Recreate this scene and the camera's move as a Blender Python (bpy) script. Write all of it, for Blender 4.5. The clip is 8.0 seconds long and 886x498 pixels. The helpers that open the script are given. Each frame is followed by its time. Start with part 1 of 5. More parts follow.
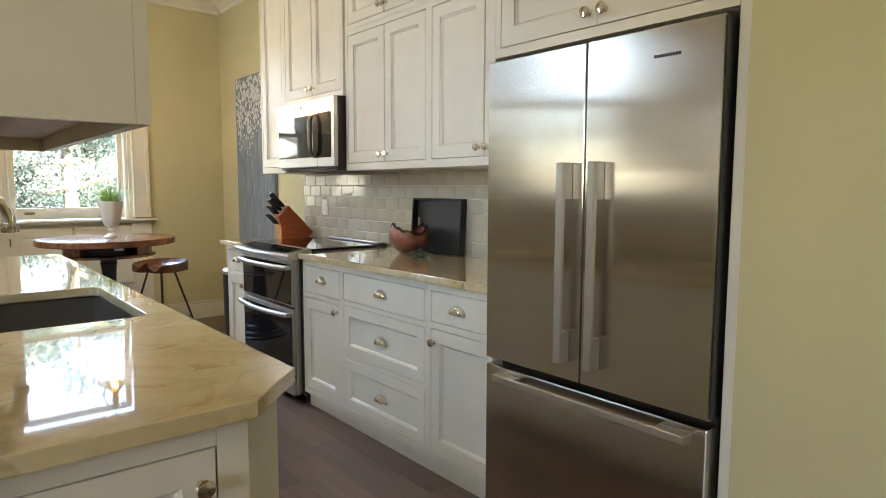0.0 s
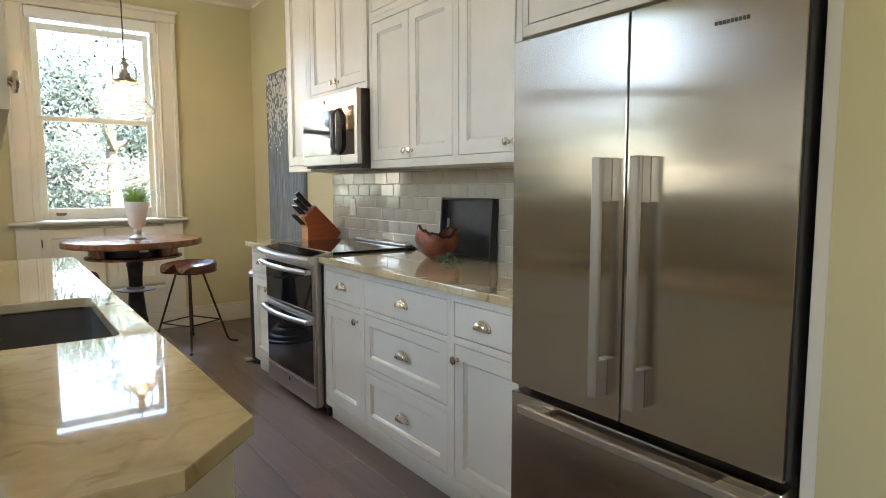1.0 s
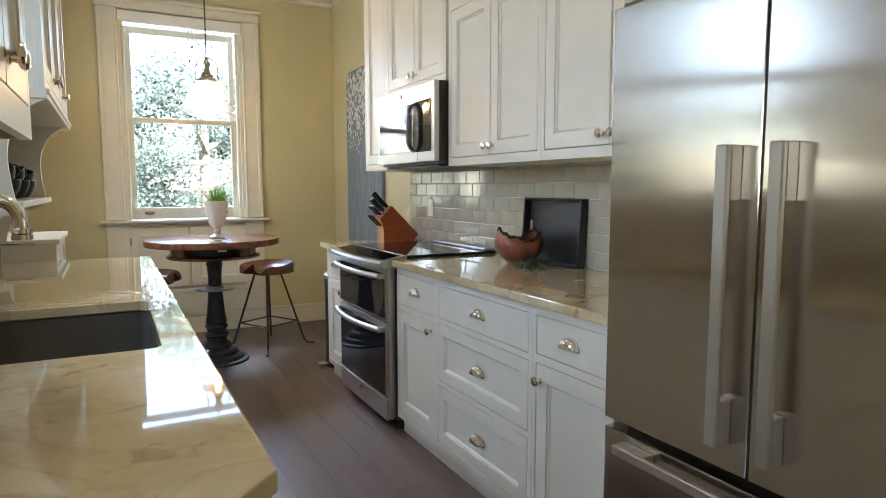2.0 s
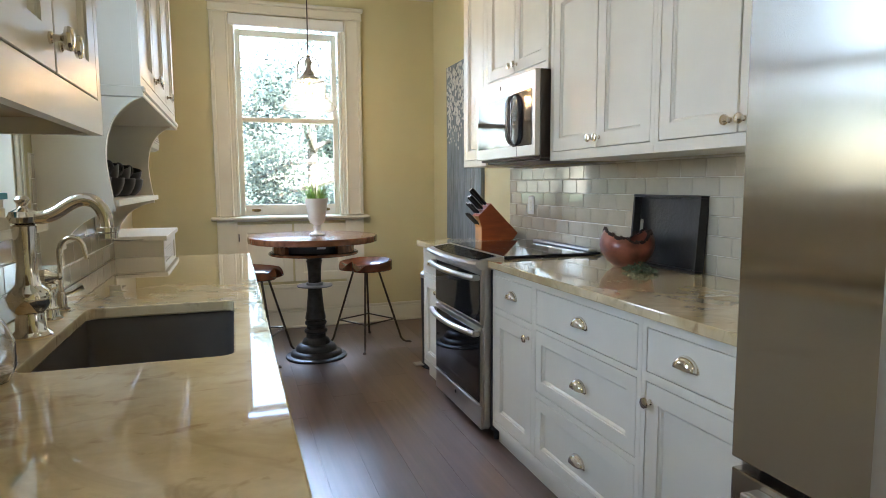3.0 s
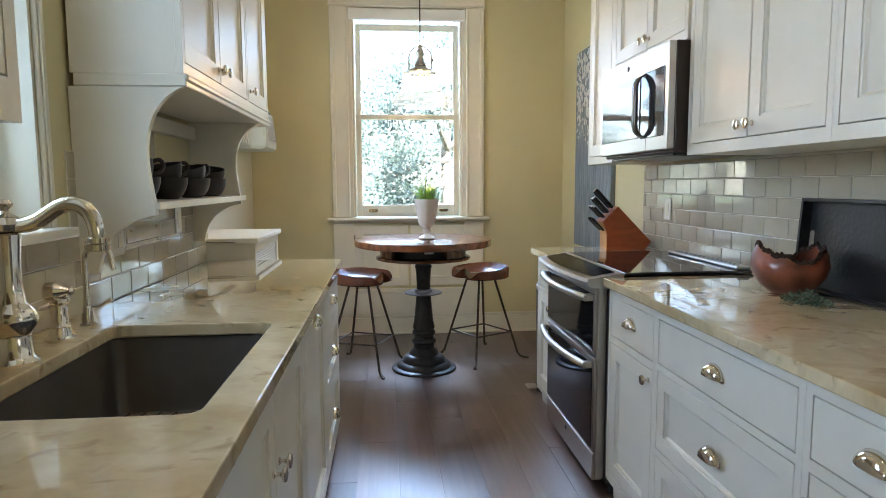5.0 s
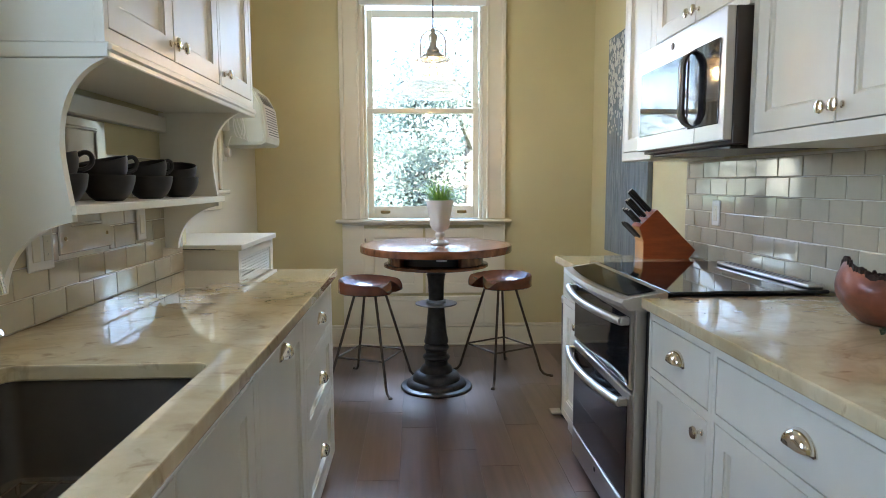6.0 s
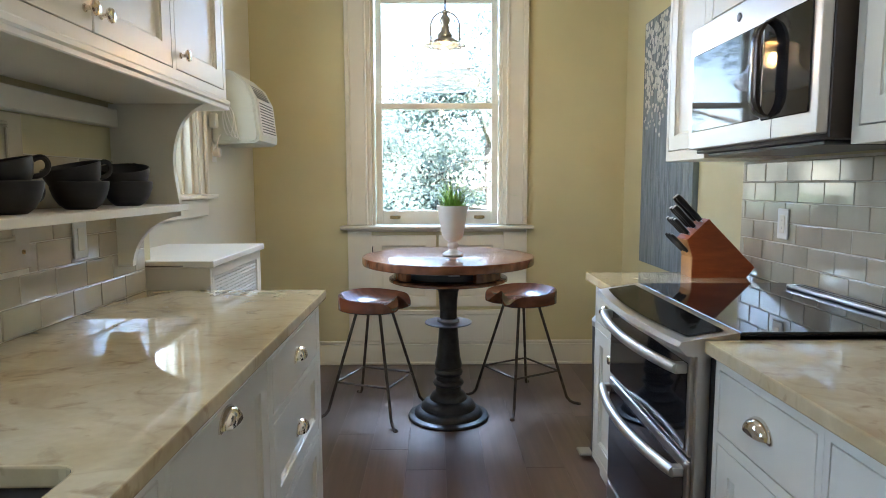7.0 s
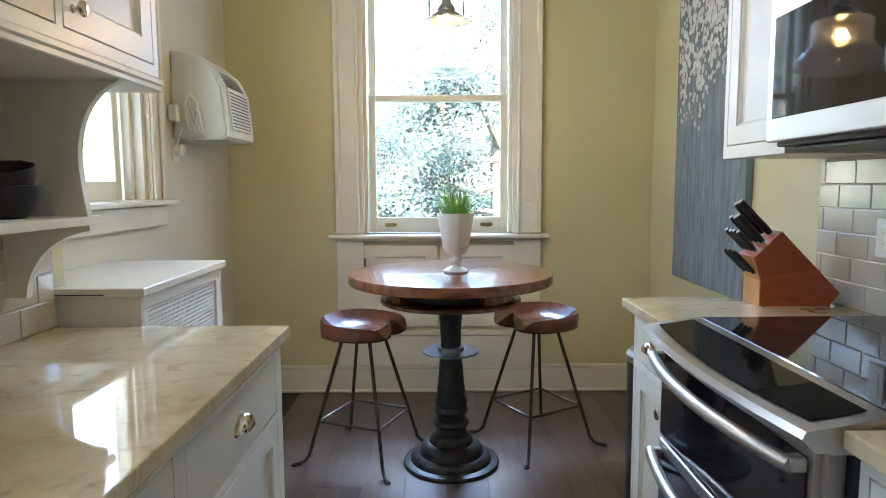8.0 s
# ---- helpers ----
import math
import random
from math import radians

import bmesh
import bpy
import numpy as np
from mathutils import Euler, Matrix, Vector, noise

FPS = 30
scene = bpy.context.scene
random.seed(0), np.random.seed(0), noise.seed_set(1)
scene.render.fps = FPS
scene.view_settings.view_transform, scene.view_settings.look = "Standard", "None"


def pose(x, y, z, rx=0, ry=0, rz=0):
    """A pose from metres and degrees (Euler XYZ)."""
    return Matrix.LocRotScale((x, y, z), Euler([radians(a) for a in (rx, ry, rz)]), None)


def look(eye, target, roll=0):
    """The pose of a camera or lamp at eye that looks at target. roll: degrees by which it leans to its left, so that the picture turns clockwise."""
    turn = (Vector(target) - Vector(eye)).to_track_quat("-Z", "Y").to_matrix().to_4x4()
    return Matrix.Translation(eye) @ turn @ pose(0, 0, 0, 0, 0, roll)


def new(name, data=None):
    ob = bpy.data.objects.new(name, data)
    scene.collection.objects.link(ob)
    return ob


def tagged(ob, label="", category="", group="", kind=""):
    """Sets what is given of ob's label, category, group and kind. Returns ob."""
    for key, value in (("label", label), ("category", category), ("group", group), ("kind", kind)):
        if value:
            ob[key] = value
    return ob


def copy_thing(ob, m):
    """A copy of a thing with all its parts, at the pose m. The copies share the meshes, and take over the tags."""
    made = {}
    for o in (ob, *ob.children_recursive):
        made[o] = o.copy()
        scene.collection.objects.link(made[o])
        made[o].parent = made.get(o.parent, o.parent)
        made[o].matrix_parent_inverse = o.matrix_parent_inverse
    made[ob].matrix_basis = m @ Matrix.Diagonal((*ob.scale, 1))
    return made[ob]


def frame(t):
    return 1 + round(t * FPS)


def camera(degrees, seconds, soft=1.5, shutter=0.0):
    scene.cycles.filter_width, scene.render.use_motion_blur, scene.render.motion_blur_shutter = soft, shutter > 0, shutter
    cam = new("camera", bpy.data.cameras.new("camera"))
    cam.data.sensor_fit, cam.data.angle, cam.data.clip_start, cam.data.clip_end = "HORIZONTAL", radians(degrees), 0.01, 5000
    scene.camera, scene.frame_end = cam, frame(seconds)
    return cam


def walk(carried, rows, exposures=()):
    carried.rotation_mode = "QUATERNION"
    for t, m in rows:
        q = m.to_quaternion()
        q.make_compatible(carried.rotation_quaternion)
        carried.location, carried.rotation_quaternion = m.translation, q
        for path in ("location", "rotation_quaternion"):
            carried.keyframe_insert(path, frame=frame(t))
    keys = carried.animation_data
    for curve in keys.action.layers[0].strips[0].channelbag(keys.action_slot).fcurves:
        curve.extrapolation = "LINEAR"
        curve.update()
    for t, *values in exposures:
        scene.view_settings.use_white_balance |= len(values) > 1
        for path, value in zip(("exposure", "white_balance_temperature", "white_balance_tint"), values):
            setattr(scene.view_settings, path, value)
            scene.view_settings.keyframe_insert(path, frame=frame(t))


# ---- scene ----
cam = camera(70.8, 8.0, soft=0.9)
PATH = [
    (0, (0.83, 0.597, 1.275), (2.106, 2.125, 1.082), 0.2),
    (0.5, (0.96, 0.685, 1.288), (2.194, 2.246, 1.085), -0.0),
    (1, (1.077, 0.764, 1.285), (2.236, 2.382, 1.082), -0.1),
    (1.5, (1.164, 0.874, 1.275), (2.227, 2.557, 1.078), 0.0),
    (3, (1.329, 1.122, 1.269), (1.961, 3.008, 1.063), -0.3),
    (3.5, (1.382, 1.194, 1.272), (1.872, 3.122, 1.065), -0.3),
    (4, (1.459, 1.284, 1.272), (1.802, 3.244, 1.065), -0.3),
    (4.5, (1.559, 1.377, 1.272), (1.793, 3.352, 1.065), -0.3),
    (4.7, (1.588, 1.418, 1.274), (1.798, 3.396, 1.067), -0.3),
    (6, (1.743, 1.916, 1.272), (1.835, 3.903, 1.064), -0.2),
    (6.5, (1.788, 2.13, 1.279), (1.836, 4.118, 1.071), -0.2),
    (7, (1.811, 2.368, 1.29), (1.833, 4.357, 1.082), -0.2),
    (7.5, (1.815, 2.622, 1.291), (1.831, 4.611, 1.087), -0.3),
    (8, (1.831, 2.907, 1.294), (1.839, 4.897, 1.093), -0.3),
]
walk(cam, [(t, look(eye, target, roll)) for t, eye, target, roll in PATH],
     [(0.0, 3.8, 7300, 17), (1.5, 3.7, 6850, 17), (3.0, 3.72, 6600, 16), (8.0, 3.72, 6150, 15)])

# ---- light ----
world = bpy.data.worlds.new("world")
scene.world = world
world.use_nodes = True
wn = world.node_tree.nodes
sky = wn.new("ShaderNodeTexSky")
sky.sky_type, sky.sun_disc = "NISHITA", False
sky.sun_elevation, sky.sun_rotation = radians(52), radians(160)
wn["Background"].inputs[1].default_value = 0.14
world.node_tree.links.new(sky.outputs[0], wn["Background"].inputs[0])


def lamp(name, kind, m, energy, color, **more):
    data = bpy.data.lights.new(name, kind)
    data.energy, data.color = energy, color
    for key, value in more.items():
        if key == "angle":
            data.angle = value
        elif key == "size":
            data.size = value
        elif key == "size_y":
            data.shape, data.size_y = "RECTANGLE", value
        elif key == "spread":
            data.spread = value
        elif key == "radius":
            data.shadow_soft_size = value
        elif key == "spot":
            data.spot_size, data.spot_blend = value, 0.6
    ob = new(name, data)
    ob.matrix_world = m
    return ob


sun_dir = Vector((math.sin(radians(160)) * math.cos(radians(52)), math.cos(radians(160)) * math.cos(radians(52)), math.sin(radians(52))))
lamp("sun", "SUN", look(sun_dir * 30, (0, 0, 0)), 5.0, (1.0, 0.96, 0.90), angle=radians(1.0))
# daylight at the openings
lamp("sink_window_daylight", "AREA", look((0.24, 2.888, 1.98), (2.45, 2.85, 0.55)), 1.0, (0.50, 0.72, 1.0), size=0.64, size_y=0.66, spread=radians(150))
lamp("side_window_daylight", "AREA", look((0.335, 5.27, 1.9), (2.0, 5.27, 1.9)), 1.3, (0.74, 0.87, 1.0), size=0.80, size_y=1.28)
# added blue fill, out of view above and outside the end window
lamp("end_window_fill", "AREA", look((1.85, 9.6, 4.6), (1.9, 3.6, 0.0)), 62.0, (0.46, 0.69, 1.0), size=2.6, size_y=1.2)
lamp("near_window_daylight", "AREA", look((-2.26, 0.2, 1.6), (2.3, 1.6, 0.7)), 2.4, (0.90, 0.95, 1.0), size=1.6, size_y=1.0)

# ---- materials ----
def mat(name, color, rough=0.5, metal=0.0, vary=0.08, scale=6.0, bump=0.0, bump_scale=120.0, dark=None, coat=0.0, rvar=0.06, stretch=(1, 1, 1), rand=0.0, spec=0.5):
    """A surface with variation at two scales, roughness variation and fine relief."""
    m = bpy.data.materials.new(name)
    m.use_nodes = True
    t = m.node_tree
    n, ln = t.nodes, t.links.new
    b = n["Principled BSDF"]
    b.inputs["Metallic"].default_value = metal
    b.inputs["Coat Weight"].default_value = coat
    b.inputs["Coat Roughness"].default_value = 0.08
    b.inputs["Specular IOR Level"].default_value = spec
    tc = n.new("ShaderNodeTexCoord")
    mp = n.new("ShaderNodeMapping")
    mp.inputs["Scale"].default_value = stretch
    ln(tc.outputs["Object"], mp.inputs[0])
    big, fine = n.new("ShaderNodeTexNoise"), n.new("ShaderNodeTexNoise")
    big.inputs["Scale"].default_value, big.inputs["Detail"].default_value = scale, 5
    fine.inputs["Scale"].default_value, fine.inputs["Detail"].default_value = bump_scale, 3
    ln(mp.outputs[0], big.inputs[0])
    ln(mp.outputs[0], fine.inputs[0])
    ramp = n.new("ShaderNodeValToRGB")
    dk = dark or tuple(c * (1 - 2 * vary) for c in color)
    lt = tuple(min(1, c * (1 + vary)) for c in color)
    ramp.color_ramp.elements[0].position, ramp.color_ramp.elements[1].position = 0.32, 0.68
    ramp.color_ramp.elements[0].color, ramp.color_ramp.elements[1].color = (*dk, 1), (*lt, 1)
    ln(big.outputs[0], ramp.inputs[0])
    out = ramp.outputs[0]
    if rand:
        oi = n.new("ShaderNodeObjectInfo")
        hsv = n.new("ShaderNodeHueSaturation")
        mr = n.new("ShaderNodeMapRange")
        mr.inputs[3].default_value, mr.inputs[4].default_value = 1 - rand, 1 + rand
        ln(oi.outputs["Random"], mr.inputs[0])
        ln(mr.outputs[0], hsv.inputs["Value"])
        ln(out, hsv.inputs["Color"])
        out = hsv.outputs[0]
    ln(out, b.inputs["Base Color"])
    rr = n.new("ShaderNodeMapRange")
    rr.inputs[3].default_value, rr.inputs[4].default_value = max(0.01, rough - rvar), min(1, rough + rvar)
    ln(big.outputs[0], rr.inputs[0])
    ln(rr.outputs[0], b.inputs["Roughness"])
    if bump:
        bp = n.new("ShaderNodeBump")
        bp.inputs["Strength"].default_value, bp.inputs["Distance"].default_value = bump, 0.002
        ln(fine.outputs[0], bp.inputs["Height"])
        ln(bp.outputs[0], b.inputs["Normal"])
    return m


def stone(name, c1, c2, vein, rough=0.045):
    m = bpy.data.materials.new(name)
    m.use_nodes = True
    n, ln = m.node_tree.nodes, m.node_tree.links.new
    b = n["Principled BSDF"]
    tc, mp = n.new("ShaderNodeTexCoord"), n.new("ShaderNodeMapping")
    mp.inputs["Rotation"].default_value = (0, 0, 0.6)
    mp.inputs["Scale"].default_value = (1.0, 1.35, 1.0)
    ln(tc.outputs["Object"], mp.inputs[0])
    a, v, f = n.new("ShaderNodeTexNoise"), n.new("ShaderNodeTexNoise"), n.new("ShaderNodeTexNoise")
    a.inputs["Scale"].default_value, a.inputs["Detail"].default_value, a.inputs["Distortion"].default_value = 3.4, 8, 0.6
    v.inputs["Scale"].default_value, v.inputs["Detail"].default_value, v.inputs["Distortion"].default_value = 1.9, 8, 1.1
    f.inputs["Scale"].default_value, f.inputs["Detail"].default_value = 38, 5
    for x in (a, v, f):
        ln(mp.outputs[0], x.inputs[0])
    r = n.new("ShaderNodeValToRGB")
    r.color_ramp.elements[0].position, r.color_ramp.elements[1].position = 0.33, 0.62
    r.color_ramp.elements[0].color, r.color_ramp.elements[1].color = (*c2, 1), (*c1, 1)
    ln(a.outputs[0], r.inputs[0])
    rv = n.new("ShaderNodeValToRGB")
    el = rv.color_ramp.elements
    el[0].position, el[0].color = 0.475, (0, 0, 0, 1)
    el[1].position, el[1].color = 0.525, (0, 0, 0, 1)
    e = el.new(0.5)
    e.color = (0.3, 0.3, 0.3, 1)
    ln(v.outputs[0], rv.inputs[0])
    mul = n.new("ShaderNodeMath")
    mul.operation = "MULTIPLY"
    ln(rv.outputs[0], mul.inputs[0])
    ln(f.outputs[0], mul.inputs[1])
    mx = n.new("ShaderNodeMix")
    mx.data_type = "RGBA"
    ln(mul.outputs[0], mx.inputs[0])
    ln(r.outputs[0], mx.inputs[6])
    mx.inputs[7].default_value = (*vein, 1)
    mx2 = n.new("ShaderNodeMix")
    mx2.data_type, mx2.blend_type = "RGBA", "MULTIPLY"
    mx2.inputs[0].default_value = 0.22
    ln(mx.outputs[2], mx2.inputs[6])
    ln(f.outputs[0], mx2.inputs[7])
    # drifting brown clouds and scattered dark flecks
    cl, fl = n.new("ShaderNodeTexNoise"), n.new("ShaderNodeTexNoise")
    cl.inputs["Scale"].default_value, cl.inputs["Detail"].default_value, cl.inputs["Distortion"].default_value = 2.3, 10, 0.9
    fl.inputs["Scale"].default_value, fl.inputs["Detail"].default_value, fl.inputs["Distortion"].default_value = 13, 7, 0.8
    prev = mx2.outputs[2]
    for tex, lo, hi, amount, tone in ((cl, 0.50, 0.74, 0.42, (0.42, 0.26, 0.12, 1)), (fl, 0.58, 0.74, 0.62, (0.24, 0.14, 0.065, 1))):
        ln(mp.outputs[0], tex.inputs[0])
        mr = n.new("ShaderNodeMapRange")
        mr.inputs[1].default_value, mr.inputs[2].default_value, mr.inputs[4].default_value = lo, hi, amount
        ln(tex.outputs[0], mr.inputs[0])
        mm = n.new("ShaderNodeMix")
        mm.data_type = "RGBA"
        ln(mr.outputs[0], mm.inputs[0])
        ln(prev, mm.inputs[6])
        mm.inputs[7].default_value = tone
        prev = mm.outputs[2]
    ln(prev, b.inputs["Base Color"])
    b.inputs["Roughness"].default_value = rough
    b.inputs["Coat Weight"].default_value, b.inputs["Coat Roughness"].default_value = 0.7, 0.015
    return m


def glass(name, color=(1, 1, 1), rough=0.0):
    m = bpy.data.materials.new(name)
    m.use_nodes = True
    b = m.node_tree.nodes["Principled BSDF"]
    b.inputs["Base Color"].default_value = (*color, 1)
    b.inputs["Transmission Weight"].default_value = 1
    b.inputs["Roughness"].default_value, b.inputs["IOR"].default_value = rough, 1.45
    return m


def glow(name, color, strength):
    m = bpy.data.materials.new(name)
    m.use_nodes = True
    b = m.node_tree.nodes["Principled BSDF"]
    b.inputs["Emission Color"].default_value, b.inputs["Emission Strength"].default_value = (*color, 1), strength
    return m


def brushed(name, color, rough, axis_scale, bump=0.05):
    """Brushed metal: long fine streaks along one axis."""
    m = mat(name, color, rough, 1.0, vary=0.012, scale=3.0, bump=bump, bump_scale=60, stretch=axis_scale, rvar=0.04)
    m.node_tree.nodes["Principled BSDF"].inputs["Anisotropic"].default_value = 0.4
    return m


M_WALL = mat("wall_paint", (0.61, 0.55, 0.32), 0.55, vary=0.03, scale=1.6, bump=0.12, bump_scale=160)
M_WALL_WHITE = mat("pale_wall_paint", (0.66, 0.64, 0.52), 0.5, vary=0.03, scale=1.6, bump=0.12, bump_scale=160)
M_CEIL = mat("ceiling_paint", (0.80, 0.76, 0.64), 0.7, vary=0.02, scale=1.5, bump=0.1)
M_TRIM = mat("trim_paint", (0.74, 0.70, 0.58), 0.32, vary=0.025, scale=4, bump=0.06, bump_scale=60)
M_CAB = mat("cabinet_paint", (0.75, 0.72, 0.63), 0.33, vary=0.02, scale=5, bump=0.05, bump_scale=70)
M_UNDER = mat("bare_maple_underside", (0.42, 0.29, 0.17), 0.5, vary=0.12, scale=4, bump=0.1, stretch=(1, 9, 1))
M_CAVITY = mat("cabinet_interior", (0.30, 0.25, 0.19), 0.7, vary=0.1)
M_STONE = stone("counter_stone", (0.78, 0.67, 0.45), (0.62, 0.50, 0.29), (0.17, 0.095, 0.045))
M_NICKEL = mat("polished_nickel", (0.78, 0.72, 0.64), 0.10, 1.0, vary=0.03, scale=20, rvar=0.03)
M_STEEL = brushed("brushed_steel", (0.58, 0.55, 0.52), 0.33, (1, 40, 1))
M_STEEL_V = brushed("brushed_steel_door", (0.54, 0.50, 0.45), 0.17, (60, 60, 0.12), 0.0)
M_STEEL_V.node_tree.nodes["Principled BSDF"].inputs["Anisotropic"].default_value = 1.0
tangent = M_STEEL_V.node_tree.nodes.new("ShaderNodeTangent")
tangent.direction_type, tangent.axis = "RADIAL", "Z"
M_STEEL_V.node_tree.links.new(tangent.outputs[0], M_STEEL_V.node_tree.nodes["Principled BSDF"].inputs["Tangent"])
M_SATIN = mat("satin_steel", (0.50, 0.47, 0.42), 0.46, 1.0, vary=0.03, scale=8)
M_STEEL_DARK = mat("dark_steel", (0.10, 0.10, 0.10), 0.4, 0.8, vary=0.1)
M_SINK = mat("sink_steel", (0.17, 0.155, 0.14), 0.34, 0.55, vary=0.08, scale=6, bump=0.08)
M_BLACK_GLASS = mat("black_glass", (0.012, 0.012, 0.014), 0.04, 0.0, vary=0.02, rvar=0.015, spec=0.55)
M_HANDLE_DARK = mat("dark_bronze_plastic", (0.055, 0.045, 0.038), 0.22, 0.4, vary=0.1, scale=15)
M_BLACK = mat("black_plastic", (0.02, 0.02, 0.022), 0.38, vary=0.15, scale=15)
M_IRON = mat("cast_iron", (0.030, 0.029, 0.030), 0.42, 0.35, vary=0.25, scale=24, bump=0.5, bump_scale=90)
M_LEG = mat("bronze_iron", (0.085, 0.068, 0.055), 0.42, 0.7, vary=0.2, scale=30, bump=0.2)
M_TILE = mat("glazed_tile", (0.52, 0.475, 0.37), 0.05, vary=0.05, scale=7, bump=0.10, bump_scale=22, coat=0.6, rand=0.03, rvar=0.02)
M_GROUT = mat("grout", (0.70, 0.67, 0.58), 0.85, vary=0.06, scale=30, bump=0.3)
M_PLANK = mat("stained_oak", (0.150, 0.100, 0.082), 0.30, spec=0.7, vary=0.11, scale=3.4, stretch=(8, 0.35, 8), rand=0.22, rvar=0.03)
M_TABLE = mat("walnut_table", (0.24, 0.085, 0.035), 0.22, vary=0.25, scale=4, bump=0.12, bump_scale=70, stretch=(1, 9, 4), coat=0.4)
M_SEAT = mat("oiled_seat_wood", (0.16, 0.043, 0.017), 0.22, vary=0.20, scale=5, bump=0.1, bump_scale=60, stretch=(1.2, 6, 3), coat=0.25)
M_BLOCK = mat("knife_block_wood", (0.46, 0.105, 0.032), 0.42, vary=0.10, scale=5, bump=0.15, stretch=(2, 2, 12))
M_BLOCK_END = mat("knife_block_base_wood", (0.55, 0.27, 0.09), 0.45, vary=0.12, scale=6, bump=0.15, stretch=(8, 2, 2))
M_POT = mat("white_pot", (0.78, 0.77, 0.74), 0.35, vary=0.03)
M_GRASS = mat("grass_blade", (0.20, 0.40, 0.05), 0.5, vary=0.3, scale=30)
M_LEAF = mat("tree_leaf", (0.110, 0.150, 0.130), 0.7, vary=0.3, scale=1.5)
lt = M_LEAF.node_tree
tr, add = lt.nodes.new("ShaderNodeBsdfTranslucent"), lt.nodes.new("ShaderNodeMixShader")
tr.inputs[0].default_value = (0.24, 0.33, 0.29, 1)
add.inputs[0].default_value = 0.65
lt.links.new(lt.nodes["Principled BSDF"].outputs[0], add.inputs[1])
lt.links.new(tr.outputs[0], add.inputs[2])
lt.links.new(add.outputs[0], lt.nodes["Material Output"].inputs[0])
M_BARK = mat("bark", (0.20, 0.18, 0.15), 0.85, vary=0.3, scale=10, bump=0.6)
M_LAWN = mat("lawn", (0.07, 0.11, 0.035), 0.9, vary=0.3, scale=2)
M_GLASS = glass("window_glass")
M_JAR_GLASS = glass("clear_jar_glass")
M_SHADE_GLASS = glass("ribbed_shade_glass", rough=0.04)
gt = M_SHADE_GLASS.node_tree
veil, gmix = gt.nodes.new("ShaderNodeBsdfTranslucent"), gt.nodes.new("ShaderNodeMixShader")
veil.inputs[0].default_value = (0.9, 0.9, 0.9, 1)
gmix.inputs[0].default_value = 0.025
gt.links.new(gt.nodes["Principled BSDF"].outputs[0], gmix.inputs[1])
gt.links.new(veil.outputs[0], gmix.inputs[2])
gt.links.new(gmix.outputs[0], gt.nodes["Material Output"].inputs[0])
M_FABRIC = mat("white_shade_fabric", (0.80, 0.80, 0.77), 0.8, vary=0.02, bump=0.2)
M_BULB = glow("filament_bulb", (1.0, 0.55, 0.18), 14)
M_DULL_NICKEL = mat("dull_nickel", (0.46, 0.44, 0.38), 0.28, 1.0, vary=0.06, scale=20)
M_BRASS = mat("aged_brass", (0.50, 0.38, 0.20), 0.25, 1.0, vary=0.1, scale=30)
M_MUG = mat("black_stoneware", (0.020, 0.019, 0.021), 0.42, vary=0.2, scale=20, bump=0.08)
M_BOWL = mat("turned_wood_bowl", (0.30, 0.085, 0.045), 0.38, vary=0.35, scale=9, bump=0.2, coat=0.3)
M_BARK_RIM = mat("burnt_rim", (0.035, 0.018, 0.012), 0.8, vary=0.3, scale=40, bump=0.8)
M_TRAY = mat("black_embossed_leather", (0.020, 0.019, 0.019), 0.38, vary=0.2, scale=14, bump=0.9, bump_scale=55)
M_SPRIG = mat("sprig_leaf", (0.09, 0.14, 0.09), 0.6, vary=0.3, scale=40)
M_PLASTIC = mat("white_plastic", (0.74, 0.73, 0.68), 0.4, vary=0.02)
M_AC = mat("aged_white_plastic", (0.66, 0.67, 0.58), 0.45, vary=0.04, scale=4)

# ---- builders ----
def B():
    return bmesh.new()


def bx(bm, x0, x1, y0, y1, z0, z1, bev=0.0, seg=1):
    r = bmesh.ops.create_cube(bm, size=1.0)
    for v in r["verts"]:
        v.co = Vector(((x0 + x1) / 2 + v.co.x * (x1 - x0), (y0 + y1) / 2 + v.co.y * (y1 - y0), (z0 + z1) / 2 + v.co.z * (z1 - z0)))
    if bev:
        es = {e for v in r["verts"] for e in v.link_edges}
        bmesh.ops.bevel(bm, geom=list(es), offset=bev, segments=seg, affect="EDGES", profile=0.5)
    return bm


def lathe(bm, profile, n=32, c=(0, 0, 0), axis="z", caps=True):
    rings = []
    for r, h in profile:
        ring = []
        for i in range(n):
            a = 2 * math.pi * i / n
            p = (r * math.cos(a), r * math.sin(a), h)
            if axis == "x":
                p = (p[2], p[0], p[1])
            elif axis == "y":
                p = (p[0], p[2], p[1])
            ring.append(bm.verts.new((p[0] + c[0], p[1] + c[1], p[2] + c[2])))
        rings.append(ring)
    for a, b in zip(rings, rings[1:]):
        for i in range(n):
            f = bm.faces.new((a[i], a[(i + 1) % n], b[(i + 1) % n], b[i]))
            f.smooth = True
    if caps:
        for ring in (rings[0], rings[-1]):
            bm.faces.new(ring)
    return bm


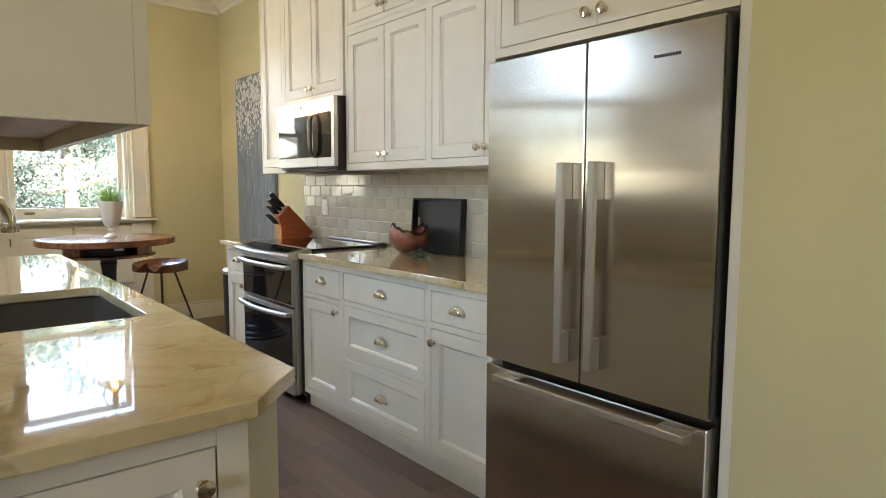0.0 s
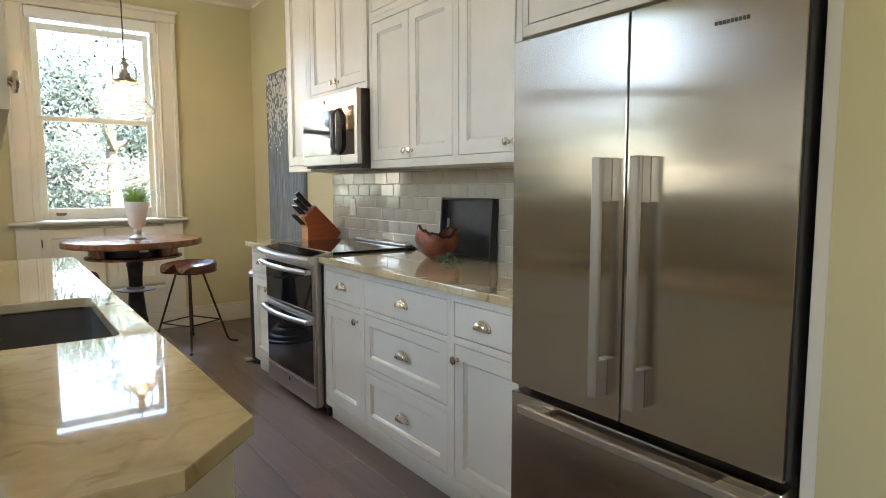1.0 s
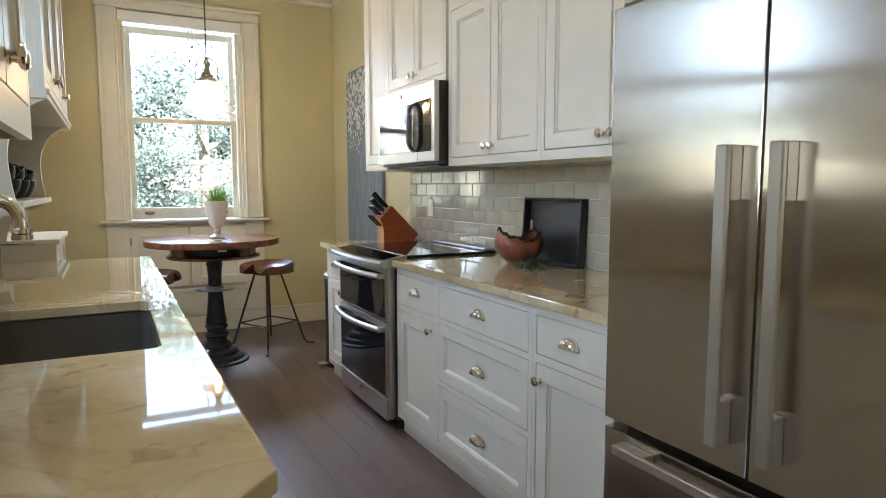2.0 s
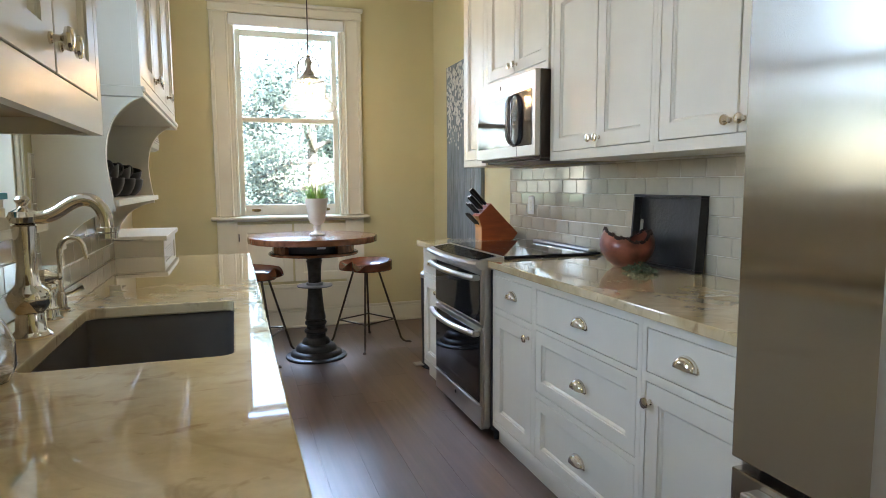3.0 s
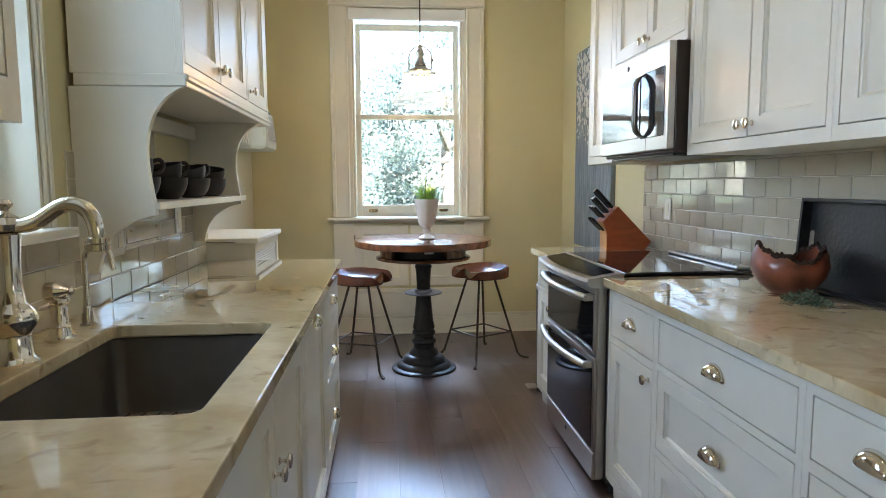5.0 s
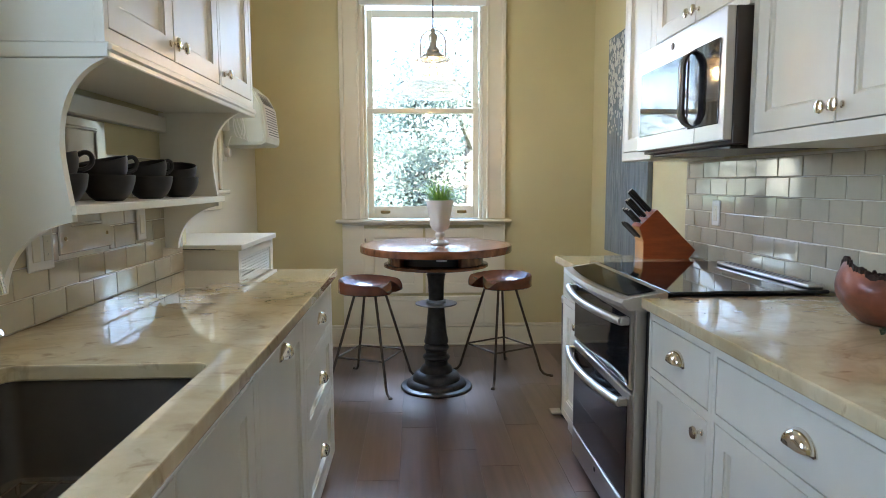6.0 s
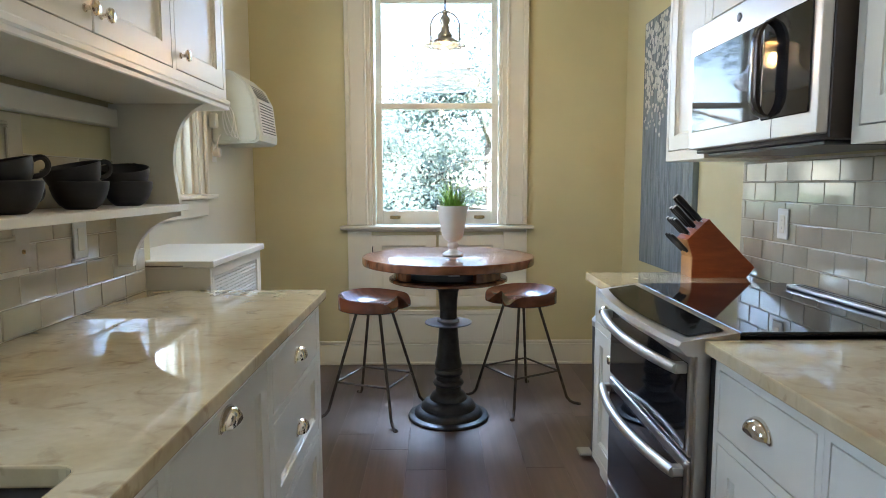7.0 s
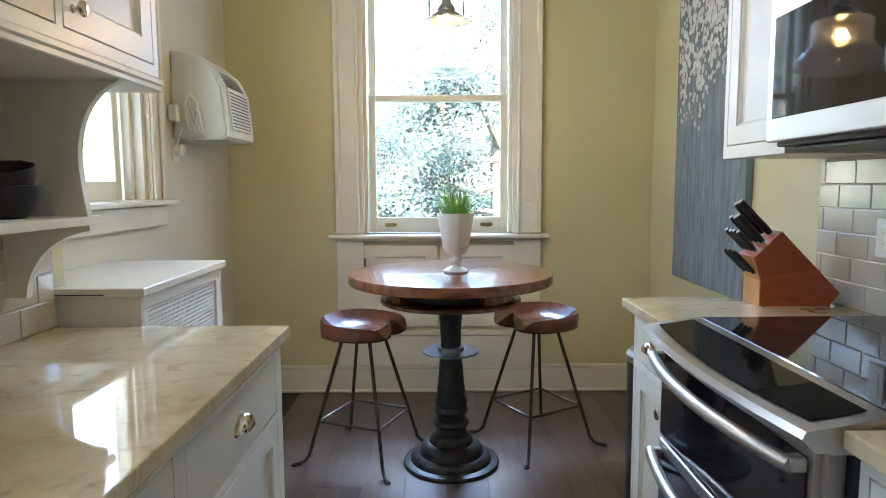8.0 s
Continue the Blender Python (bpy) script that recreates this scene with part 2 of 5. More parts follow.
def tube(bm, pts, r, n=10, radii=None):
    pts = [Vector(p) for p in pts]
    rings, last = [], None
    for i, p in enumerate(pts):
        d = (pts[min(i + 1, len(pts) - 1)] - pts[max(i - 1, 0)]).normalized()
        if last is None:
            up = Vector((0, 0, 1)) if abs(d.z) < 0.9 else Vector((1, 0, 0))
            s = d.cross(up).normalized()
        else:
            s = (last - d * last.dot(d)).normalized()
        last = s
        u = d.cross(s)
        rr = radii[i] if radii else r
        rings.append([bm.verts.new(p + (s * math.cos(2 * math.pi * k / n) + u * math.sin(2 * math.pi * k / n)) * rr) for k in range(n)])
    for a, b in zip(rings, rings[1:]):
        for k in range(n):
            f = bm.faces.new((a[k], a[(k + 1) % n], b[(k + 1) % n], b[k]))
            f.smooth = True
    for ring in (rings[0], rings[-1]):
        bm.faces.new(ring)
    return bm


def prism(bm, outline, h0, h1, plane="xy"):
    """An outline of 2D points pushed from h0 to h1 along the third axis."""
    def p3(p, h):
        return {"xy": (p[0], p[1], h), "xz": (p[0], h, p[1]), "yz": (h, p[0], p[1])}[plane]
    a = [bm.verts.new(p3(p, h0)) for p in outline]
    b = [bm.verts.new(p3(p, h1)) for p in outline]
    bm.faces.new(a)
    bm.faces.new(b)
    k = len(a)
    for i in range(k):
        bm.faces.new((a[i], a[(i + 1) % k], b[(i + 1) % k], b[i]))
    return bm


def bez(p0, p1, p2, p3, n=14):
    out = []
    for i in range(n + 1):
        t = i / n
        out.append(tuple((1 - t) ** 3 * a + 3 * (1 - t) ** 2 * t * b + 3 * (1 - t) * t * t * c + t ** 3 * d for a, b, c, d in zip(p0, p1, p2, p3)))
    return out


def mesh(name, bm, material, smooth_angle=None):
    bmesh.ops.recalc_face_normals(bm, faces=bm.faces[:])
    me = bpy.data.meshes.new(name)
    bm.to_mesh(me)
    bm.free()
    me.materials.append(material)
    if any(f.use_smooth for f in me.polygons):
        me.set_sharp_from_angle(angle=radians(38))
    return me


def part(name, bm, material, parent, label=""):
    ob = new(name, mesh(name, bm, material))
    ob.parent = parent
    if label:
        ob["label"] = label
    return ob


def thing(name, m, label, category, group="", kind=""):
    ob = new(name)
    ob.empty_display_size = 0.05
    ob.matrix_world = m
    return tagged(ob, label, category, group, kind)


def solid(name, bm, material, label, category="", kind="", group="", m=None):
    ob = new(name, mesh(name, bm, material))
    if m is not None:
        ob.matrix_world = m
    return tagged(ob, label, category, group, kind)


RIGHT, LEFT, FRONT = -90, 90, 0    # which way a local front (-y) turns: to -x, to +x, to -y


def knob_bm(bm, x, z, s=1.0):
    lathe(bm, [(0.009 * s, 0.0), (0.009 * s, -0.003), (0.0055 * s, -0.005), (0.005 * s, -0.014), (0.008 * s, -0.018), (0.0165 * s, -0.021), (0.0175 * s, -0.025), (0.0155 * s, -0.029), (0.006 * s, -0.031)], 20, (x, 0, z), "y")


def cup_bm(bm, x, z, w=0.046, h=0.036, d=0.026):
    """A bin pull: a hollow quarter dome over a back plate."""
    n, k = 18, 8
    for shell in (1.0, 0.90):
        rows = []
        for j in range(k + 1):
            b = (math.pi / 2) * j / k
            row = []
            for i in range(n + 1):
                a = math.pi * i / n
                row.append(bm.verts.new((x + w * math.cos(a) * math.cos(b) ** 0.55 * shell, -d * math.sin(b) * shell - 0.002, z + (h * math.sin(a) * math.cos(b) ** 0.8 + 0.004) * shell)))
            rows.append(row)
        for r0, r1 in zip(rows, rows[1:]):
            for i in range(n):
                f = bm.faces.new((r0[i], r0[i + 1], r1[i + 1], r1[i]))
                f.smooth = True
    prism(bm, [(x + (w + 0.004) * math.cos(math.pi * i / 16), z + (h + 0.004) * math.sin(math.pi * i / 16)) for i in range(17)], -0.003, 0.0, "xz")
    bx(bm, x - w, x + w, -0.004, 0, z - 0.003, z + 0.005)


def shaker(bm, x0, x1, z0, z1, stile=0.058, t=0.02, recess=0.013):
    """A framed panel with an eased outer edge and a moulded inner edge, in one skin; its face lies at y = 0."""
    s = min(stile, (z1 - z0) * 0.3)
    e, w = 0.0014, 0.011

    def ring(ix, iz, y):
        return [bm.verts.new(p) for p in ((x0 + ix, y, z0 + iz), (x1 - ix, y, z0 + iz), (x1 - ix, y, z1 - iz), (x0 + ix, y, z1 - iz))]
    rows = [ring(0, 0, t), ring(0, 0, e), ring(e, e, 0), ring(stile, s, 0), ring(stile, s, 0.0045), ring(stile + w * 0.5, s + w * 0.5, 0.0065), ring(stile + w, s + w, recess)]
    for p, q in zip(rows, rows[1:]):
        for k in range(4):
            bm.faces.new((p[k], p[(k + 1) % 4], q[(k + 1) % 4], q[k]))
    bm.faces.new(rows[-1])
    bm.faces.new(rows[0])
    return bm


def cabinet(name, m, w, h, d, fronts, label, z_toe=0.0, group="", frame_m=None, toe_back=0.06, open_top=False, under=None):
    """A face-frame cabinet with inset fronts. Local: x across the front, y into the cabinet, z up.
    fronts: (kind, x0, x1, z0, z1, hardware), hardware: (kind, x, z) entries."""
    fm = frame_m or M_CAB
    top = thing(name, m, label, "cabinet", group)
    xs = sorted({0, w, *[f[1] for f in fronts], *[f[2] for f in fronts]})
    zs = sorted({z_toe, h, *[f[3] for f in fronts], *[f[4] for f in fronts]})
    bm = B()
    for xa, xb in zip(xs, xs[1:]):
        for za, zb in zip(zs, zs[1:]):
            cx, cz = (xa + xb) / 2, (za + zb) / 2
            if not any(f[1] < cx < f[2] and f[3] < cz < f[4] for f in fronts):
                bx(bm, xa, xb, 0, 0.02, za, zb)
    part("face_frame", bm, fm, top)
    part("side_panel", bx(B(), 0, 0.018, 0.0205, d, z_toe, h), fm, top)
    part("side_panel", bx(B(), w - 0.018, w, 0.0205, d, z_toe, h), fm, top)
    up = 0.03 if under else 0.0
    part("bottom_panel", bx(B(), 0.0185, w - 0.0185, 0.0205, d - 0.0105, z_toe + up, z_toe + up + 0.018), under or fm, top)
    if not open_top:
        part("top_panel", bx(B(), 0.0185, w - 0.0185, 0.0205, d - 0.0105, h - 0.018, h), fm, top)
    part("back_panel", bx(B(), 0.0185, w - 0.0185, d - 0.01, d, z_toe, h), fm, top)
    if z_toe:
        part("plinth", bx(B(), 0, w, toe_back, d, 0, z_toe - 0.001), fm, top)
    g = 0.003
    for kind, x0, x1, z0, z1, hw in fronts:
        bm = B()
        if kind == "flat":
            bx(bm, x0 + g, x1 - g, 0.0, 0.02, z0 + g, z1 - g, 0.0015)
        else:
            shaker(bm, x0 + g, x1 - g, z0 + g, z1 - g, 0.058 if kind == "door" else 0.05)
        f = part("door" if kind == "door" else "drawer", bm, fm, top)
        part("front_backing", bx(B(), x0 + g + 0.001, x1 - g - 0.001, 0.0205, 0.024, z0 + g, z1 - g), M_CAVITY, f)
        for hk, hx, hz in hw:
            bm = B()
            if hk == "knob":
                knob_bm(bm, hx, hz)
            else:
                cup_bm(bm, hx, hz)
            part("knob" if hk == "knob" else "cup_pull", bm, M_NICKEL, f, "polished nickel " + ("knob" if hk == "knob" else "cup pull"))
    return top

# ---- structure ----
XR, XL, XLB, YB, CEIL = 3.135, 0.74, 0.54, 6.76, 3.03


def wall(name, boxes, material, label):
    bm = B()
    for b in boxes:
        bx(bm, *b)
    return solid(name, bm, material, label, "wall", "structure")


def holed(a0, a1, z0, z1, holes):
    """Boxes (a0, a1, z0, z1) of a wall strip with rectangular holes side by side."""
    out, at = [], a0
    for h0, h1, hz0, hz1 in sorted(holes):
        out += [(at, h0, z0, z1), (h0, h1, z0, hz0), (h0, h1, hz1, z1)]
        at = h1
    return out + [(at, a1, z0, z1)]


WIN = (1.335, 2.305, 1.0, 2.70)          # end window opening: x0, x1, z0, z1
SIDE = (4.86, 5.68, 1.24, 2.55)          # side window opening: y0, y1, z0, z1
SINKW = (2.56, 3.215, 1.165, 2.35)       # window over the sink
wall_end = wall("wall_end", [(a, b, YB, YB + 0.22, c, d) for a, b, c, d in holed(0.3, 3.40, 0, CEIL, [WIN])], M_WALL, "cream yellow painted plaster wall with a tall window")
wall_right = wall("wall_right", [(XR, XR + 0.15, 1.14, YB - 0.001, 0, CEIL)], M_WALL, "cream yellow painted plaster wall behind the range")
wall_right_near = wall("wall_right_near", [(2.345, 2.50, -2.6, 1.288, 0, CEIL), (2.501, XR - 0.001, 1.14, 1.288, 0, CEIL)], M_WALL, "cream painted wall beside the refrigerator")
wall_left = wall("wall_left", [(0.55, XL, a, b, c, d) for a, b, c, d in holed(1.60, 4.70, 0, CEIL, [SINKW])], M_WALL, "cream painted wall behind the sink counter")
wall_left_far = wall("wall_left_far", [(XLB - 0.2, XLB, a, b, c, d) for a, b, c, d in holed(4.50, YB - 0.001, 0, CEIL, [SIDE])], M_WALL_WHITE, "pale cream painted wall with a side window")
wall_near_left = wall("wall_near_left", [(-2.4, 0.549, 1.60, 1.73, 0, CEIL), (-2.4, -2.25, -2.6, -0.7, 0, CEIL), (-2.4, -2.25, -0.7, 1.1, 0, 1.1), (-2.4, -2.25, -0.7, 1.1, 2.1, CEIL), (-2.4, -2.25, 1.1, 1.599, 0, CEIL)], M_WALL, "cream painted walls of the adjoining room")
wall_near_back = wall("wall_near_back", [(-2.4, 2.5, -2.75, -2.601, 0, CEIL)], M_WALL, "cream painted wall of the adjoining room")
solid("ceiling", bx(B(), -2.5, 3.4, -2.8, 7.0, CEIL + 0.001, CEIL + 0.15), M_CEIL, "flat off-white painted ceiling", "ceiling", "structure")
floor = solid("floor", bx(B(), -2.5, 3.4, -2.8, 7.0, -0.15, -0.014), mat("sub_floor", (0.03, 0.018, 0.013), 0.5, vary=0.2), "dark stained oak plank floor", "floor", "structure")

# crown and baseboards
bm = B()
prof = [(0, 0), (0.085, 0), (0.08, -0.018), (0.055, -0.03), (0.03, -0.06), (0.015, -0.068), (0.012, -0.095), (0, -0.10)]
prism(bm, [(YB - p[0], CEIL + p[1]) for p in prof], 0.54, XR - 0.001, "yz")
prism(bm, [(XR - p[0], CEIL + p[1]) for p in prof], 1.29, YB - 0.09, "xz")
solid("trim", bm, M_TRIM, "white crown moulding along the ceiling", "moulding", "structure")


def base_run(name, boxes):
    bm = B()
    for x0, x1, y0, y1, ax in boxes:
        bx(bm, x0, x1, y0, y1, 0, 0.145, 0.003)
        if ax == "y":
            bx(bm, x0, x1, y0 + 0.006, y1, 0.146, 0.172, 0.005)
            bx(bm, x0, x1, y0 - 0.014, y0 - 0.0005, 0, 0.02, 0.005)
        else:
            bx(bm, x0 + 0.006, x1, y0, y1, 0.146, 0.172, 0.005)
    return solid(name, bm, M_TRIM, "white painted baseboard with a moulded cap", "baseboard", "structure")


base_run("baseboard_end", [(XLB, XR - 0.02, YB - 0.02, YB - 0.0005, "y")])
base_run("baseboard_right", [(XR - 0.018, XR - 0.0005, 5.06, YB - 0.022, "x")])


# end window
def end_window():
    x0, x1, z0, z1 = WIN
    top = thing("window_1", pose((x0 + x1) / 2, YB, z0), "tall white double-hung sash window with a wide casing", "window", kind="structure")
    c = (x0 + x1) / 2

    def p(name, bm, m, parent=top, label=""):
        bmesh.ops.translate(bm, verts=bm.verts[:], vec=(-c, -YB, -z0))
        return part(name, bm, m, parent, label)
    # casing boards with a back band, down to the floor
    for s, side in ((-1, x0), (1, x1)):
        bm = B()
        a, b = sorted((side, side + s * 0.115))
        bx(bm, a, b, YB - 0.022, YB - 0.0005, 1.005, 2.70, 0.002)
        a, b = sorted((side + s * 0.112, side + s * 0.145))
        bx(bm, a, b, YB - 0.034, YB - 0.0005, 1.005, 2.70, 0.004)
        a, b = sorted((side + s * 0.002, side + s * 0.016))
        bx(bm, a, b, YB - 0.030, YB - 0.0225, 1.005, 2.70, 0.003)
        p("casing", bm, M_TRIM)
        bm = B()
        a, b = sorted((side - s * 0.02, side + s * 0.145))
        bx(bm, a, b, YB - 0.022, YB - 0.0005, 0.173, 0.955, 0.002)
        p("lower_casing", bm, M_TRIM)
    bm = B()
    bx(bm, x0 - 0.15, x1 + 0.15, YB - 0.026, YB - 0.0005, 2.701, 2.772, 0.002)
    bx(bm, x0 - 0.165, x1 + 0.165, YB - 0.05, YB - 0.0005, 2.773, 2.805, 0.006)
    bx(bm, x0 - 0.155, x1 + 0.155, YB - 0.036, YB - 0.0265, 2.702, 2.716, 0.004)
    p("head_casing", bm, M_TRIM)
    p("window_sill", bx(B(), x0 - 0.19, x1 + 0.19, YB - 0.075, YB + 0.10, 0.975, 1.0, 0.008, 2), M_TRIM)
    p("apron", bx(B(), x0 - 0.145, x1 + 0.145, YB - 0.028, YB - 0.0005, 0.956, 0.974, 0.004), M_TRIM)
    # panelled recess below the sill
    bm = B()
    shaker(bm, x0 + 0.02, c - 0.01, 0.42, 0.93, 0.07, 0.016, 0.012)
    bmesh.ops.translate(bm, verts=bm.verts[:], vec=(0, YB - 0.017, 0))
    p("left_panel_door", bm, M_TRIM)
    bm = B()
    shaker(bm, c + 0.01, x1 - 0.02, 0.42, 0.93, 0.07, 0.016, 0.012)
    bmesh.ops.translate(bm, verts=bm.verts[:], vec=(0, YB - 0.017, 0))
    p("right_panel_door", bm, M_TRIM)
    bm = B()
    bx(bm, x0 + 0.02, x1 - 0.02, YB - 0.016, YB - 0.0005, 0.173, 0.36, 0.002)
    bx(bm, x0 + 0.02, x1 - 0.02, YB - 0.024, YB - 0.0005, 0.362, 0.395, 0.004)
    p("lower_rail", bm, M_TRIM)
    bm = B()
    tube(bm, [(x0 + 0.03, YB - 0.018, 0.79), (x0 + 0.03, YB - 0.035, 0.795), (x0 + 0.03, YB - 0.035, 0.845), (x0 + 0.03, YB - 0.018, 0.85)], 0.004)
    p("panel_latch", bm, M_IRON, label="small dark latch on the panel")
    # jambs and stops
    bm = B()
    for a, b in ((x0, x0 + 0.028), (x1 - 0.028, x1)):
        bx(bm, a, b, YB + 0.0, YB + 0.2, z0 + 0.001, z1)
    for a, b in ((x0 + 0.0285, x0 + 0.05), (x1 - 0.05, x1 - 0.0285)):
        bx(bm, a, b, YB + 0.03, YB + 0.07, z0 + 0.001, z1 - 0.03, 0.003)
    bx(bm, x0, x1, YB, YB + 0.2, z1, z1 + 0.02)
    p("jamb", bm, M_TRIM)
    p("blind_cassette", bx(B(), x0 + 0.004, x1 - 0.004, YB - 0.012, YB + 0.028, 2.605, 2.695, 0.006), M_FABRIC, label="rolled white shade at the window head")

    def sash(za, zb, ya, name, bottom, topr):
        a, b = x0 + 0.052, x1 - 0.052
        st = 0.045
        bm = B()
        bx(bm, a, a + st, ya, ya + 0.04, za, zb, 0.003)
        bx(bm, b - st, b, ya, ya + 0.04, za, zb, 0.003)
        bx(bm, a + st, b - st, ya, ya + 0.04, za, za + bottom, 0.003)
        bx(bm, a + st, b - st, ya, ya + 0.04, zb - topr, zb, 0.003)
        s = p(name, bm, M_TRIM)
        g = p("pane", bx(B(), a + st - 0.004, b - st + 0.004, ya + 0.017, ya + 0.021, za + bottom - 0.004, zb - topr + 0.004), M_GLASS, s)
        g.visible_shadow = False
        return s
    for s, a in ((1, x0 + 0.052), (-1, x1 - 0.052)):
        bm = prism(B(), [(a, 1.818), (a + s * 0.018, 1.856), (a + s * 0.006, 1.862), (a + s * 0.010, 1.895), (a, 1.905)], YB + 0.076, YB + 0.11, "xz")
        p("sash_horn", bm, M_TRIM)
    low = sash(1.004, 1.855, YB + 0.074, "lower_sash", 0.095, 0.038)
    sash(1.818, 2.60, YB + 0.118, "upper_sash", 0.038, 0.05)
    for cx in (c - 0.30, c + 0.30):
        bm = B()
        bx(bm, cx - 0.038, cx + 0.038, YB + 0.066, YB + 0.0735, 1.042, 1.064, 0.004)
        bx(bm, cx - 0.026, cx + 0.026, YB + 0.060, YB + 0.0655, 1.040, 1.048, 0.002)
        p("sash_lift", bm, M_BRASS, low, "small brass sash lift")
    return top


end_window()


def side_window():
    y0, y1, z0, z1 = SIDE
    top = thing("window_2", pose(XLB, (y0 + y1) / 2, z0), "white painted side window with moulded casing and sill", "window", kind="structure")
    c = (y0 + y1) / 2

    def p(name, bm, m, parent=top):
        bmesh.ops.translate(bm, verts=bm.verts[:], vec=(-XLB, -c, -z0))
        return part(name, bm, m, parent)
    for s, side in ((-1, y0), (1, y1)):
        bm = B()
        a, b = sorted((side, side + s * 0.10))
        bx(bm, XLB + 0.0005, XLB + 0.022, a, b, z0, z1, 0.002)
        a, b = sorted((side + s * 0.085, side + s * 0.12))
        bx(bm, XLB + 0.0225, XLB + 0.04, a, b, z0, z1, 0.006)
        a, b = sorted((side + s * 0.004, side + s * 0.022))
        bx(bm, XLB + 0.0225, XLB + 0.033, a, b, z0, z1, 0.004)
        p("casing", bm, M_TRIM)
    p("head_casing", bx(B(), XLB + 0.0005, XLB + 0.03, y0 - 0.13, y1 + 0.13, z1 + 0.001, z1 + 0.13, 0.004), M_TRIM)
    p("window_sill", bx(B(), XLB - 0.1, XLB + 0.075, y0 - 0.15, y1 + 0.16, z0 - 0.024, z0 - 0.001, 0.008, 2), M_TRIM)
    p("apron", bx(B(), XLB + 0.0005, XLB + 0.03, y0 - 0.12, y1 + 0.12, z0 - 0.12, z0 - 0.025, 0.006), M_TRIM)
    bm = B()
    for a, b in ((y0, y0 + 0.03), (y1 - 0.03, y1)):
        bx(bm, XLB - 0.19, XLB, a, b, z0, z1)
    for a, b in ((y0 + 0.031, y0 + 0.055), (y1 - 0.055, y1 - 0.031)):
        bx(bm, XLB - 0.08, XLB - 0.04, a, b, z0, z1, 0.004)
    p("jamb", bm, M_TRIM)
    bm = B()
    for a, b in ((y0 + 0.056, y0 + 0.10), (y1 - 0.10, y1 - 0.056)):
        bx(bm, XLB - 0.12, XLB - 0.085, a, b, z0, z1, 0.003)
    for za, zb in ((z0, z0 + 0.08), (1.86, 1.90), (z1 - 0.05, z1)):
        bx(bm, XLB - 0.12, XLB - 0.085, y0 + 0.10, y1 - 0.10, za, zb, 0.003)
    s = p("sash", bm, M_TRIM)
    g = p("pane", bx(B(), XLB - 0.104, XLB - 0.10, y0 + 0.098, y1 - 0.098, z0 + 0.078, z1 - 0.048), M_GLASS, s)
    g.visible_shadow = False


side_window()


def sink_window():
    y0, y1, z0, z1 = SINKW
    top = thing("window_3", pose(XL, (y0 + y1) / 2, z0), "white double-hung window with clear panes over the sink", "window", kind="structure")
    c = (y0 + y1) / 2

    def p(name, bm, m, parent=top, label=""):
        bmesh.ops.translate(bm, verts=bm.verts[:], vec=(-XL, -c, -z0))
        return part(name, bm, m, parent, label)
    for a, b in ((y0 - 0.032, y0), (y1, y1 + 0.032)):
        bm = B()
        bx(bm, XL + 0.0005, XL + 0.014, a, b, z0, z1, 0.003)
        bx(bm, XL + 0.0145, XL + 0.020, a + 0.007, b - 0.007, z0, z1, 0.002)
        p("casing", bm, M_TRIM)
    p("window_sill", bx(B(), XL - 0.17, XL + 0.06, y0 - 0.04, y1 + 0.06, z0 - 0.028, z0 - 0.001, 0.006, 2), M_TRIM)
    bm = B()
    bx(bm, XL - 0.18, XL, y0, y0 + 0.012, z0, z1)
    bx(bm, XL - 0.18, XL, y1 - 0.012, y1, z0, z1)
    bx(bm, XL - 0.18, XL, y0 + 0.012, y1 - 0.012, z1 - 0.012, z1)
    p("jamb", bm, M_TRIM)
    zm = 1.79
    for za, zb, xo, low in ((z0 + 0.001, zm + 0.02, 0.0, 0.07), (zm - 0.02, z1 - 0.013, -0.038, 0.04)):
        bm = B()
        xa, xb, ya, yb = XL - 0.135 + xo, XL - 0.10 + xo, y0 + 0.0125, y1 - 0.0125
        bx(bm, xa, xb, ya, ya + 0.04, za, zb, 0.003)
        bx(bm, xa, xb, yb - 0.04, yb, za, zb, 0.003)
        bx(bm, xa, xb, ya + 0.04, yb - 0.04, za, za + low, 0.003)
        bx(bm, xa, xb, ya + 0.04, yb - 0.04, zb - 0.04, zb, 0.003)
        s = p("sash", bm, M_TRIM)
        g = p("pane", bx(B(), xa + 0.015, xa + 0.019, ya + 0.037, yb - 0.037, za + low - 0.003, zb - 0.037), M_GLASS, s)
        g.visible_shadow = False


sink_window()

# ---- right run ----
CT, CB = 0.905, 0.872      # countertop top and underside
FR = 2.500                 # face of the right base cabinets
FU = 2.790                 # face of the right wall cabinets


def base_right(y1, y0, fronts, label):
    """A base cabinet whose front runs from y1 (far) to y0 (near)."""
    w = y1 - y0
    return cabinet("base_cabinet", pose(FR, y1, 0, 0, 0, RIGHT), w, CB - 0.001, XR - FR - 0.012, [(k, y1 - a, y1 - b, z0, z1, [(h, y1 - hy, hz) for h, hy, hz in hw]) for k, a, b, z0, z1, hw in fronts], label, 0.085, "right base cabinets", toe_back=0.035)


